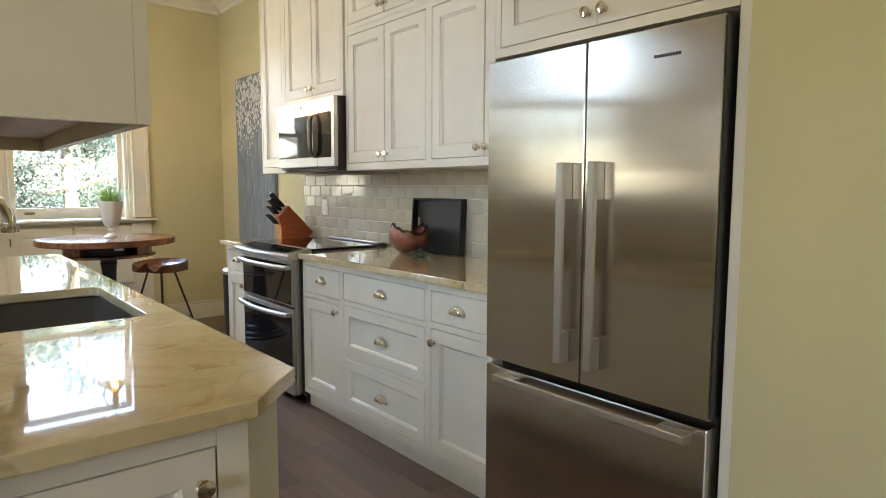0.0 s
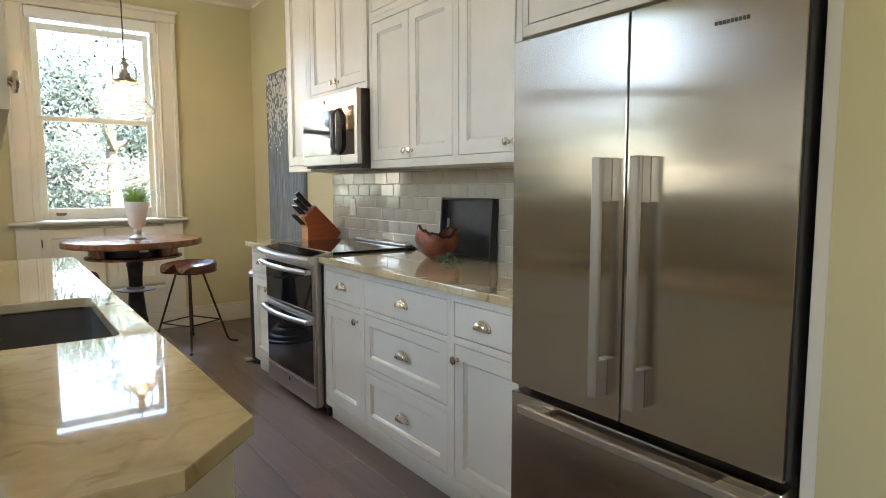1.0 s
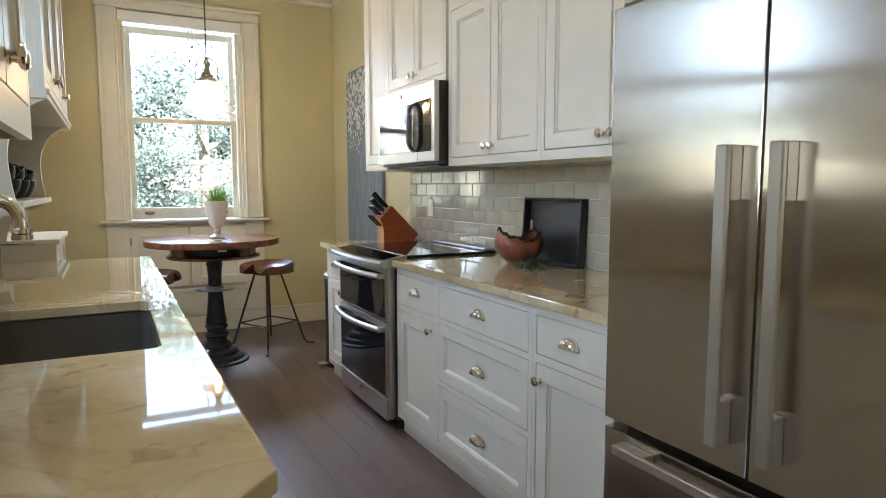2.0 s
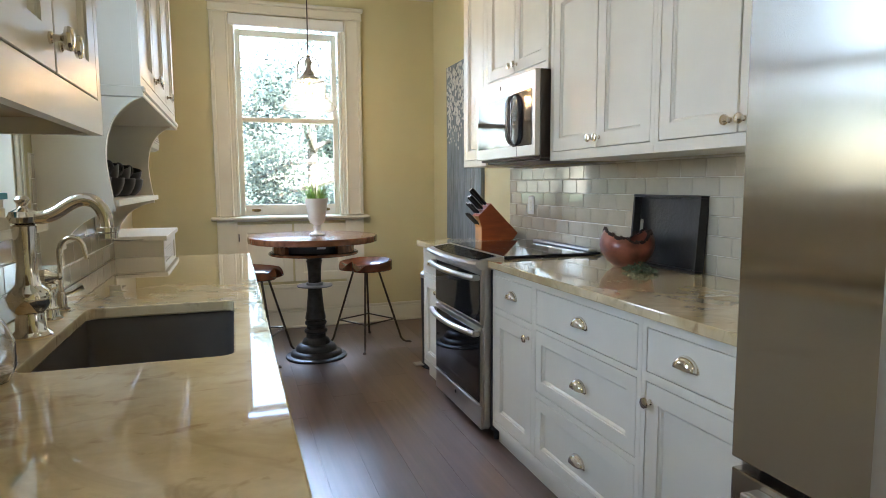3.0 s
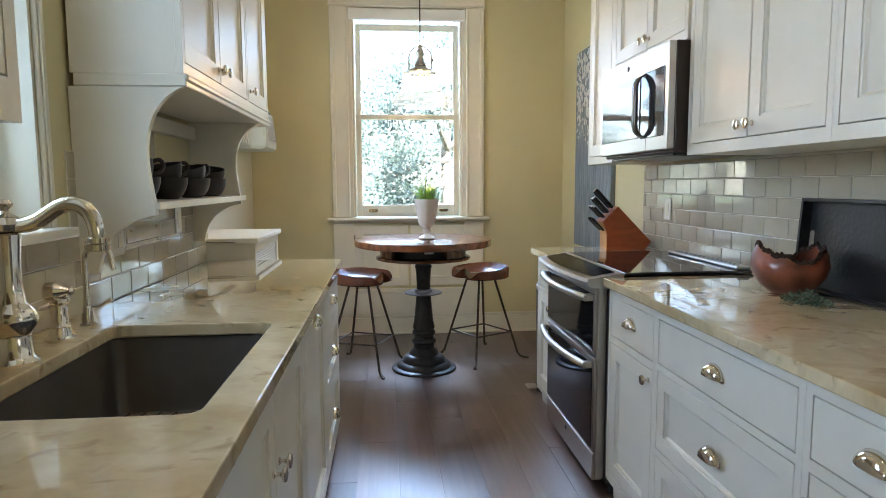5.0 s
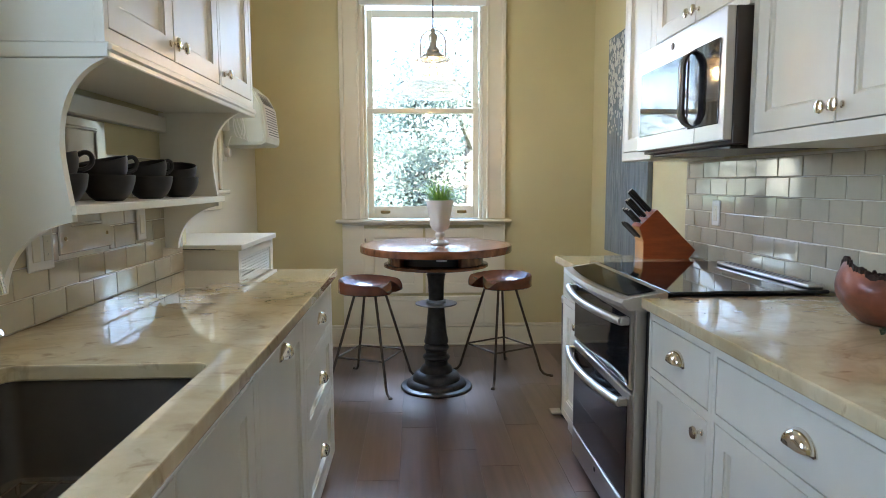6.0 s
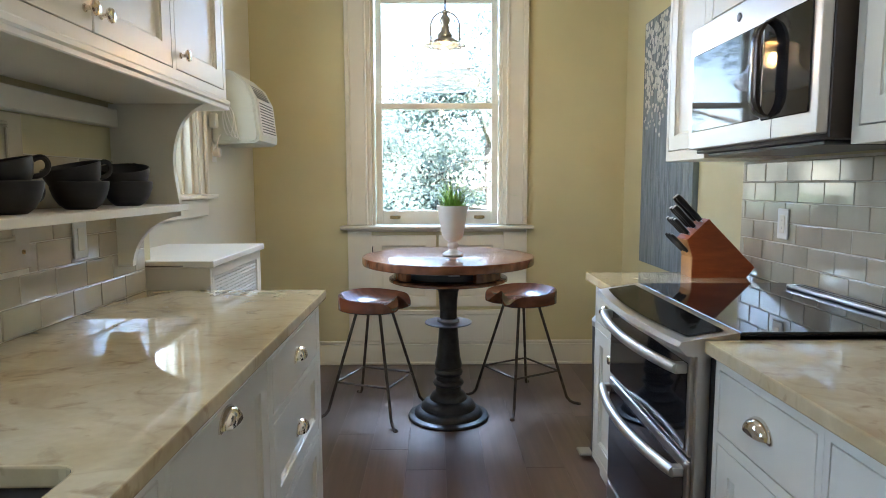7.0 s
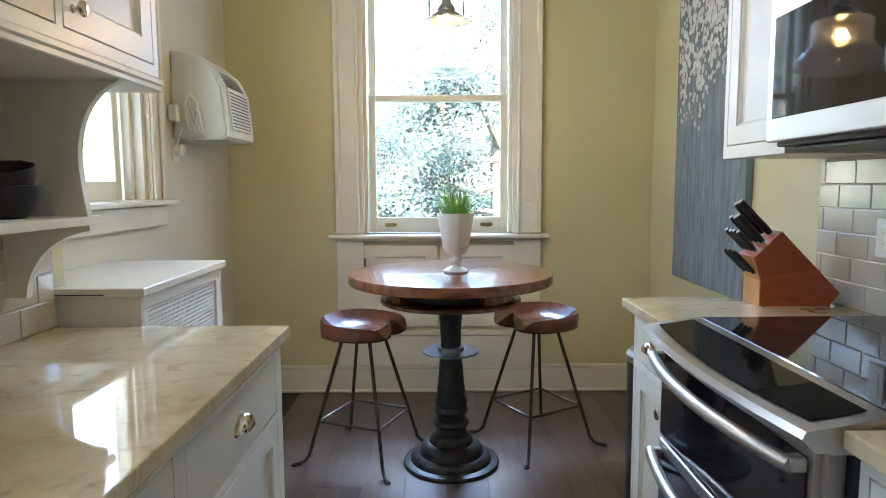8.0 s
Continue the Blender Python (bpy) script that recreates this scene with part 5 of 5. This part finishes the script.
def filter_tap():
    t = thing("filter_tap", pose(0.838, 3.205, CT), "slim polished nickel gooseneck water filter tap", "tap")
    part("base", lathe(B(), [(0.021, 0), (0.022, 0.004), (0.014, 0.009), (0.012, 0.048), (0.009, 0.054)], 24), M_NICKEL, t)
    pts = [(0, 0, 0.05), (0, 0, 0.15)] + [(0.034 - 0.034 * math.cos(a), 0, 0.17 + 0.045 * math.sin(a)) for a in [math.pi * q / 12 for q in range(11)]] + [(0.072, 0, 0.148)]
    part("spout", tube(B(), pts, 0.0068, 10), M_NICKEL, t)
    part("lever", tube(B(), [(0, 0, 0.045), (0.03, 0.006, 0.052), (0.055, 0.010, 0.066)], 0.005, 8, [0.004, 0.005, 0.008]), M_NICKEL, t)


filter_tap()

# books on the window sill over the sink
BOOKS = [(0.235, 0.030, 0.035, (0.62, 0.56, 0.44)), (0.23, 0.022, 0.028, (0.70, 0.66, 0.56)), (0.225, 0.020, 0.030, (0.58, 0.53, 0.42)), (0.20, 0.016, 0.022, (0.05, 0.26, 0.28))]
bz = SINKW[2] - 0.0005
for i, (ln_, th, wd, col) in enumerate(BOOKS):
    t = thing("book", pose(XL - 0.055, 2.685 + 0.008 * i, bz, 0, 0, 90 + (-2, 1, 2, -3)[i]), ("cream cloth book lying flat on the sill", "pale paperback lying on a stack of books", "tan cloth book lying in a stack", "teal blue book on top of the stack")[i], "book", "stacked books")
    m = mat("book_cover", col, 0.6, vary=0.08, scale=20)
    bm = B()
    bx(bm, 0, ln_, -0.11, 0.0, 0.0005, 0.003)
    bx(bm, 0, ln_, -0.11, 0.0, th - 0.0025, th)
    bx(bm, 0, ln_, -0.113, -0.1102, 0.0005, th)
    part("cover", bm, m, t)
    part("pages", bx(B(), 0.003, ln_ - 0.003, -0.11, -0.004, 0.0031, th - 0.0026), M_PLASTIC, t)
    bm = B()
    for k in range(10):
        bx(bm, 0.03 + k * 0.014, 0.03 + k * 0.014 + 0.008, -0.1138, -0.1132, th * 0.42, th * 0.6)
    if i < 3:
        part("spine_bars", bm, M_BARK, t)
    bz += th + 0.0006


def terrarium():
    t = thing("glass_terrarium", pose(0.866, 2.455, CT), "small clear glass jar holding a green succulent", "terrarium")
    prof = [(0.035, 0.0), (0.055, 0.004), (0.066, 0.030), (0.066, 0.075), (0.050, 0.115), (0.022, 0.140), (0.018, 0.165), (0.022, 0.175)]
    g = part("jar", lathe(B(), prof + [(r - 0.002, z + 0.001) for r, z in reversed(prof)], 40, caps=False), M_JAR_GLASS, t, "clear blown glass jar")
    g.visible_shadow = False
    part("gravel", lathe(B(), [(0.05, 0.006), (0.060, 0.022), (0.04, 0.028)], 24), mat("pale_gravel", (0.45, 0.40, 0.32), 0.9, vary=0.3, scale=120, bump=0.8), t)
    bm = B()
    rnd = random.Random(8)
    for k in range(16):
        a, l = k * 2.4, rnd.uniform(0.045, 0.085)
        d = Vector((math.cos(a), math.sin(a), 0))
        tube(bm, [Vector((0, 0, 0.024)) + d * 0.006, Vector((0, 0, 0.024 + l * 0.6)) + d * 0.022, Vector((0, 0, 0.024 + l)) + d * 0.028], 0.004, 6, [0.005, 0.0045, 0.0006])
    part("succulent", bm, M_GRASS, t, "spiky green succulent leaves")


terrarium()

# ---- right counter things ----
def knife_block():
    t = thing("knife_block", pose(2.835, 4.925, CT), "reddish wooden knife block with black-handled knives", "knife block")
    prof = [(0.018, 0.0), (0.241, 0.0), (0.272, 0.042), (0.078, 0.240), (-0.006, 0.158), (0.018, 0.085)]
    bm = prism(B(), prof, -0.055, 0.055, "xz")
    part("block", bm, M_BLOCK, t)
    part("base_face", prism(B(), [(0.0145, 0.001), (0.0175, 0.001), (0.0175, 0.085), (-0.0065, 0.156), (-0.0095, 0.156), (0.0145, 0.084)], -0.053, 0.053, "xz"), M_BLOCK_END, t, "pale wood front face")
    out = Vector((-0.70, 0, 0.715))
    along = Vector((0.70, 0, 0.70))
    rnd = random.Random(3)
    for row, (u, ys, ln_, r) in enumerate(((0.022, (-0.038, -0.015, 0.010, 0.034), 0.085, 0.0085), (0.060, (-0.030, 0.0, 0.030), 0.115, 0.0105), (0.098, (-0.022, 0.022), 0.135, 0.012))):
        for y in ys:
            base = Vector((-0.006, y, 0.158)) + along * u
            l = ln_ * rnd.uniform(0.92, 1.06)
            kn = part("knife", bx(B(), -0.001, 0.001, -0.008, 0.008, -0.012, 0.014), M_STEEL, t)
            bm = B()
            tube(bm, [base + out * (0.010 + l * s) for s in (0, 0.15, 0.5, 0.85, 1.0)], r, 10, [r * 0.85, r, r * 0.88, r * 1.08, r * 0.8])
            kn.matrix_basis = Matrix.LocRotScale(base, Euler((0, -math.pi / 4, 0)), None)
            h = part("handle", bm, M_BLACK, t, "black riveted knife handle")
            part("butt", tube(B(), [base + out * (0.009 + l), base + out * (0.013 + l)], r * 0.7, 10), M_STEEL, h)
    for i, (y, z) in enumerate(((-0.03, 0.105), (0.0, 0.107), (0.03, 0.105))):
        base = Vector((0.006, y, z))
        part("steak_knife_handle", tube(B(), [base, base + out * 0.03, base + out * 0.085, base + out * 0.10], 0.007, 8, [0.006, 0.0075, 0.0085, 0.005]), M_BLACK, t)


knife_block()


def bowl():
    t = thing("wooden_bowl", pose(2.962, 3.450, CT), "reddish turned wooden bowl with a ragged burnt rim", "bowl")
    n = 56
    prof = [(0.038, 0.0), (0.056, 0.004), (0.086, 0.028), (0.110, 0.060), (0.118, 0.088), (0.114, 0.114), (0.102, 0.134)]
    rnd = random.Random(5)

    def lift(a):
        return 0.022 * math.cos(a * 2 + 0.5) + 0.006 * math.sin(5 * a) + 0.004 * math.sin(11 * a + 1)
    bm = B()
    rings = []
    shell = [(r, z) for r, z in prof] + [(r - 0.009, z) for r, z in reversed(prof[1:])] + [(0.0, 0.010)]
    for r, z in shell:
        rings.append([bm.verts.new((r * math.cos(2 * math.pi * i / n), r * math.sin(2 * math.pi * i / n), z + lift(2 * math.pi * i / n) * (z / 0.134) ** 2)) for i in range(n)])
    for a, b in zip(rings, rings[1:]):
        for i in range(n):
            bm.faces.new((a[i], a[(i + 1) % n], b[(i + 1) % n], b[i])).smooth = True
    bm.faces.new(rings[0])
    part("shell", bm, M_BOWL, t)
    bm = B()
    ring = []
    for i in range(160):
        a = 2 * math.pi * i / 160
        ring.append((a, 0.098 + rnd.uniform(-0.003, 0.003), 0.135 + lift(a) + rnd.uniform(-0.002, 0.003)))
    rings = [[bm.verts.new(((r + dr) * math.cos(a), (r + dr) * math.sin(a), z + dz + (rnd.uniform(-0.003, 0.004) if dz > 0 else 0))) for a, r, z in ring] for dr, dz in ((0.005, -0.006), (0.004, 0.008), (-0.004, 0.008), (-0.006, -0.006))]
    for k in range(4):
        p, q = rings[k], rings[(k + 1) % 4]
        for i in range(160):
            bm.faces.new((p[i], p[(i + 1) % 160], q[(i + 1) % 160], q[i]))
    part("bark_rim", bm, M_BARK_RIM, t, "dark ragged bark rim")


bowl()


def tray():
    # leans on the wall behind it
    t = thing("serving_tray", pose(3.066, 3.365, CT + 0.001, -4, 0, RIGHT), "black embossed leather serving tray leaning on the tiles", "tray")
    w, h, d = 0.220, 0.315, 0.045
    part("base", bx(B(), -w, w, d - 0.006, d, 0, h, 0.001), M_TRAY, t)
    for a, b, c, e in ((-w, w, 0.0, 0.012), (-w, w, h - 0.012, h)):
        part("rim", bx(B(), a, b, 0, d - 0.0065, c, e, 0.002), M_TRAY, t)
    bm = B()
    bx(bm, w - 0.012, w, 0, d - 0.0065, 0.0125, h - 0.0125, 0.001)
    part("rim", bm, M_TRAY, t)
    part("rim", bx(B(), -w, -w + 0.012, 0, d - 0.0065, 0.0125, h - 0.0125, 0.001), M_TRAY, t)
    for s in (-1,):
        bm = B()
        prism(bm, [(s * (w - 0.026) + 0.010 * math.cos(a), 0.165 + 0.028 * (1 if math.sin(a) > 0 else -1) + 0.010 * math.sin(a)) for a in [2 * math.pi * (q + 0.5) / 16 for q in range(16)]], d - 0.009, d - 0.0062, "xz")
        part("grip_slot", bm, M_TILE, t, "pale hand slot showing the tile")


tray()


def sprig():
    bm = B()
    rnd = random.Random(6)
    for k in range(420):
        a, r = rnd.uniform(0, 6.283), 0.075 * math.sqrt(rnd.random())
        p = Vector((r * math.cos(a) * 0.8, r * math.sin(a) * 1.2, 0.004 + rnd.random() * 0.045 * (1 - r / 0.085)))
        d = Vector((rnd.uniform(-1, 1), rnd.uniform(-1, 1), rnd.uniform(0.0, 1))).normalized() * 0.010
        s = d.cross(Vector((rnd.uniform(-1, 1), rnd.uniform(-1, 1), 1))).normalized() * 0.004
        v = [bm.verts.new(p - d * 0.3), bm.verts.new(p + s + d * 0.3), bm.verts.new(p + d), bm.verts.new(p - s + d * 0.3)]
        bm.faces.new(v)
    t = thing("herb_sprig", pose(2.905, 3.275, CT), "small bunch of grey-green leafy sprigs on the counter", "herb")
    g = part("leaves", bm, M_SPRIG, t)
    g["kind"] = "stuff"
    for k in range(5):
        a = k * 1.25
        part("stem", tube(B(), [(0, 0, 0.003), (0.05 * math.cos(a), 0.07 * math.sin(a), 0.010)], 0.0014, 6), M_SPRIG, t)


sprig()


def trash_can():
    t = thing("trash_can", pose(2.685, 5.205, 0), "slim black step bin with a steel foot pedal", "bin")
    part("bin", lathe(B(), [(0.135, 0.01), (0.138, 0.02), (0.145, 0.60), (0.145, 0.63)], 40), M_BLACK, t)
    part("lid", lathe(B(), [(0.148, 0.631), (0.148, 0.655), (0.135, 0.670), (0.02, 0.675)], 40), M_STEEL, t, "steel lid")
    part("base_ring", lathe(B(), [(0.145, 0.0), (0.148, 0.01), (0.140, 0.03)], 40), M_BLACK, t)
    part("pedal", bx(B(), -0.205, -0.14, -0.04, 0.04, 0.018, 0.030, 0.005), M_SATIN, t, "steel foot pedal")


trash_can()


def painting():
    t = thing("painting", pose(XR - 0.0005, 5.905, 0.80, 0, 0, RIGHT), "tall grey-blue canvas painting with white blossom dabs", "painting")
    w, h = 0.395, 1.46
    cm = mat("painted_canvas", (0.21, 0.25, 0.27), 0.7, vary=0.22, scale=5, bump=0.6, bump_scale=140, dark=(0.12, 0.15, 0.17), stretch=(6, 6, 0.8))
    part("canvas", bx(B(), -w, w, -0.032, 0, 0, h, 0.003), cm, t)
    bm = B()
    rnd = random.Random(11)
    for k in range(520):
        x = rnd.uniform(-w + 0.02, w - 0.02)
        lim = 0.86 + 0.10 * math.sin(x * 9) + 0.05 * math.sin(x * 23)
        z = lim + (h - 0.02 - lim) * rnd.random() ** 0.75
        r = rnd.uniform(0.010, 0.020) * (0.7 if z < lim + 0.12 else 1.0)
        c = bm.verts.new((x, -0.037 - rnd.random() * 0.002, z))
        ring = [bm.verts.new((x + r * rnd.uniform(0.7, 1.1) * math.cos(q * 0.7854), -0.0335, z + 1.15 * r * rnd.uniform(0.7, 1.1) * math.sin(q * 0.7854))) for q in range(8)]
        for q in range(8):
            bm.faces.new((c, ring[q], ring[(q + 1) % 8]))
    g = part("blossoms", bm, mat("impasto_white", (0.62, 0.63, 0.60), 0.6, vary=0.1, scale=30, bump=0.4), t, "thick off-white paint dabs")
    g["kind"] = "stuff"
    bm = B()
    for k in range(46):
        x, z0 = rnd.uniform(-w + 0.02, w - 0.02), rnd.uniform(0.05, 0.7)
        bx(bm, x - 0.0012, x + 0.0012, -0.0335, -0.0322, z0, z0 + rnd.uniform(0.08, 0.4))
    g = part("drip_paint", bm, mat("thin_grey_paint", (0.30, 0.33, 0.35), 0.6, vary=0.1), t, "thin pale drips of paint")
    g["kind"] = "stuff"


painting()

# ---- outside ----
solid("ground", bx(B(), -160, 160, -160, 160, -1.6, -1.2), M_LAWN, "green lawn outside the window", "lawn", "structure")


def tree(x, y, h, spread, seed, leaves=11000):
    rnd = random.Random(seed)
    t = thing("tree", pose(x, y, -1.2), "leafy green garden tree outside the window", "tree", "garden trees")
    bm = B()
    tube(bm, [(0, 0, 0), (0.05, 0.02, h * 0.25), (-0.04, 0.05, h * 0.55), (0, 0, h * 0.85)], 0.1, 10, [0.17, 0.13, 0.09, 0.03])
    tips = []
    for k in range(16):
        a, z = rnd.uniform(0, 6.283), h * rnd.uniform(0.15, 0.8)
        r = spread * rnd.uniform(0.55, 1.0) * (1.05 - 0.6 * (z / h) ** 2)
        e = Vector((r * math.cos(a), r * math.sin(a), z + rnd.uniform(-0.1, 0.16) * h))
        tube(bm, [(0, 0, z), (e.x * 0.5, e.y * 0.5, (z + e.z) / 2 + 0.1), e], 0.03, 6, [0.06, 0.035, 0.012])
        tips += [e, Vector((0, 0, z)).lerp(e, 0.6), e + Vector((rnd.uniform(-0.5, 0.5), rnd.uniform(-0.5, 0.5), rnd.uniform(-0.4, 0.4)))]
    tips.append(Vector((0, 0, h * 0.95)))
    part("trunk", bm, M_BARK, t)
    # leaf clumps; only shading normals lean outwards and sunwards, to lighten the crowns
    gen = np.random.default_rng(seed)
    centres = np.array([tuple(c) for c in tips])
    pick = gen.integers(0, len(centres), leaves)
    off = gen.normal(size=(leaves, 3)) * np.array((1, 1, 0.7)) * spread * 0.13
    p = centres[pick] + off
    p[:, 2] = np.maximum(p[:, 2], 0.15)
    d = gen.uniform(-1, 1, (leaves, 3)) * np.array((1, 1, 0.8))
    d *= (gen.uniform(0.021, 0.043, leaves) / np.linalg.norm(d, axis=1))[:, None]
    side = np.cross(d, gen.uniform(-1, 1, (leaves, 3)))
    side *= (np.linalg.norm(d, axis=1) * 0.5 / np.linalg.norm(side, axis=1))[:, None]
    verts = np.stack((p - d, p + side, p + d, p - side), axis=1).reshape(-1, 3)
    face = 0.7 * off / np.linalg.norm(off, axis=1)[:, None] + np.array((0.1, -0.5, 0.8))
    face /= np.linalg.norm(face, axis=1)[:, None]
    me = bpy.data.meshes.new("crown")
    me.from_pydata(verts.tolist(), [], np.arange(leaves * 4).reshape(-1, 4).tolist())
    me.materials.append(M_LEAF)
    me.shade_smooth()
    me.normals_split_custom_set_from_vertices(np.repeat(face, 4, axis=0).tolist())
    ob = new("crown", me)
    ob.parent = t
    ob["label"] = "loose light green leaf clumps"


tree(2.7, 12.2, 5.2, 1.8, 21, 34000)
tree(-0.2, 15.5, 4.0, 2.4, 22, 36000)
tree(5.0, 16.5, 5.0, 2.6, 23, 30000)
tree(1.2, 11.0, 2.6, 1.4, 24, 28000)
tree(2.0, 19.0, 6.4, 3.2, 27, 36000)
tree(-2.6, 14.5, 8.5, 2.6, 25, 24000)
tree(-4.8, 7.2, 8.0, 2.4, 26, 22000)
tree(-5.2, 3.8, 7.5, 2.4, 28, 16000)
tree(-5.5, 10.8, 7.5, 2.6, 29, 14000)

# ---- planks and tiles ----
PW = 0.182
rnd = random.Random(2)
x = 0.941
plank_mesh = {}
while x < XR - 0.01:
    w = min(PW, XR - 0.004 - x)
    y = 0.9 - rnd.uniform(0.0, 0.9)
    while y < YB:
        ln_ = rnd.choice((0.8, 1.1, 1.4, 1.8))
        ln_ = min(ln_, YB - 0.004 - y)
        if ln_ < 0.15:
            break
        key = (round(w, 3), round(ln_, 2))
        if key not in plank_mesh:
            plank_mesh[key] = mesh("plank", bx(B(), 0.0, w, 0.0, ln_, -0.013, 0.0, 0.0012), M_PLANK)
        ob = new("plank", plank_mesh[key])
        ob.parent = floor
        ob.matrix_basis = pose(x, y, 0)
        y += ln_
    x += PW
# the adjoining room's boards, joined
bm = B()
x = 0.941 - 0.182 * 18
while x < 2.33:
    y = -2.6
    while y < 1.66:
        if not (x > 0.93 and y > -0.2):
            ln_ = min(rnd.choice((0.9, 1.3, 1.7)), 1.66 - y)
            if x > 0.93:
                ln_ = min(ln_, 0.0 - y) if y < -0.01 else ln_
            if ln_ > 0.05:
                bx(bm, x + 0.0006, x + PW - 0.0006, y, y + ln_ - 0.001, -0.013, -0.0005)
        else:
            ln_ = 2
        y += ln_
    x += PW
far_boards = part("joined_boards", bm, M_PLANK, floor)
far_boards["kind"] = "stuff"

TW, TH = 0.1535, 0.0775
tile_mesh = {}


def tiles(parent, name, axis_x, sign, a0, a1, z0, z1, skip=(), beds=()):
    """Running-bond tiles on a wall facing sign * x, from a0 to a1 along y."""
    for b0, b1, top in beds or ((a0, a1, z1),):
        part("grout_bed", bx(B(), min(axis_x, axis_x + sign * 0.0045), max(axis_x, axis_x + sign * 0.0045), b0, b1, z0, top), M_GROUT, parent)
    row, z = 0, z0
    while z < z1 - 0.012:
        h = min(TH - 0.0025, z1 - z - 0.001)
        y = a0 - (TW / 2 if row % 2 else 0)
        while y < a1 - 0.008:
            lo, hi = max(y, a0), min(y + TW - 0.0025, a1)
            for s0, s1, sz0, sz1 in skip:
                if lo < s1 and hi > s0 and z < sz1 and z + h > sz0:
                    lo, hi = (lo, s0) if lo < s0 else (s1, hi)
            if hi - lo > 0.012:
                key = (round(hi - lo, 4), round(h, 4), sign)
                if key not in tile_mesh:
                    tile_mesh[key] = mesh("tile", bx(B(), -0.003, 0.0035, 0, hi - lo, 0, h, 0.003, 2), M_TILE)
                ob = new("tile", tile_mesh[key])
                ob.parent = parent
                ob.matrix_basis = pose(axis_x + sign * 0.0045, lo, z + 0.0012, 0, rnd.uniform(-0.3, 0.3), rnd.uniform(-0.3, 0.3))
            y += TW
        row += 1
        z += TH


tiles(wall_right, "right", XR, -1, 2.174, 5.042, CT + 0.001, 1.379)
tiles(wall_left, "left", XL, 1, 1.73, 4.64, CT + 0.001, 1.372, [(2.515, 3.34, 1.137, 1.4), (3.702, 3.998, 1.076, 1.4)], [(1.73, 2.515, 1.372), (2.5155, 3.339, 1.136), (3.3395, 4.64, 1.372)])
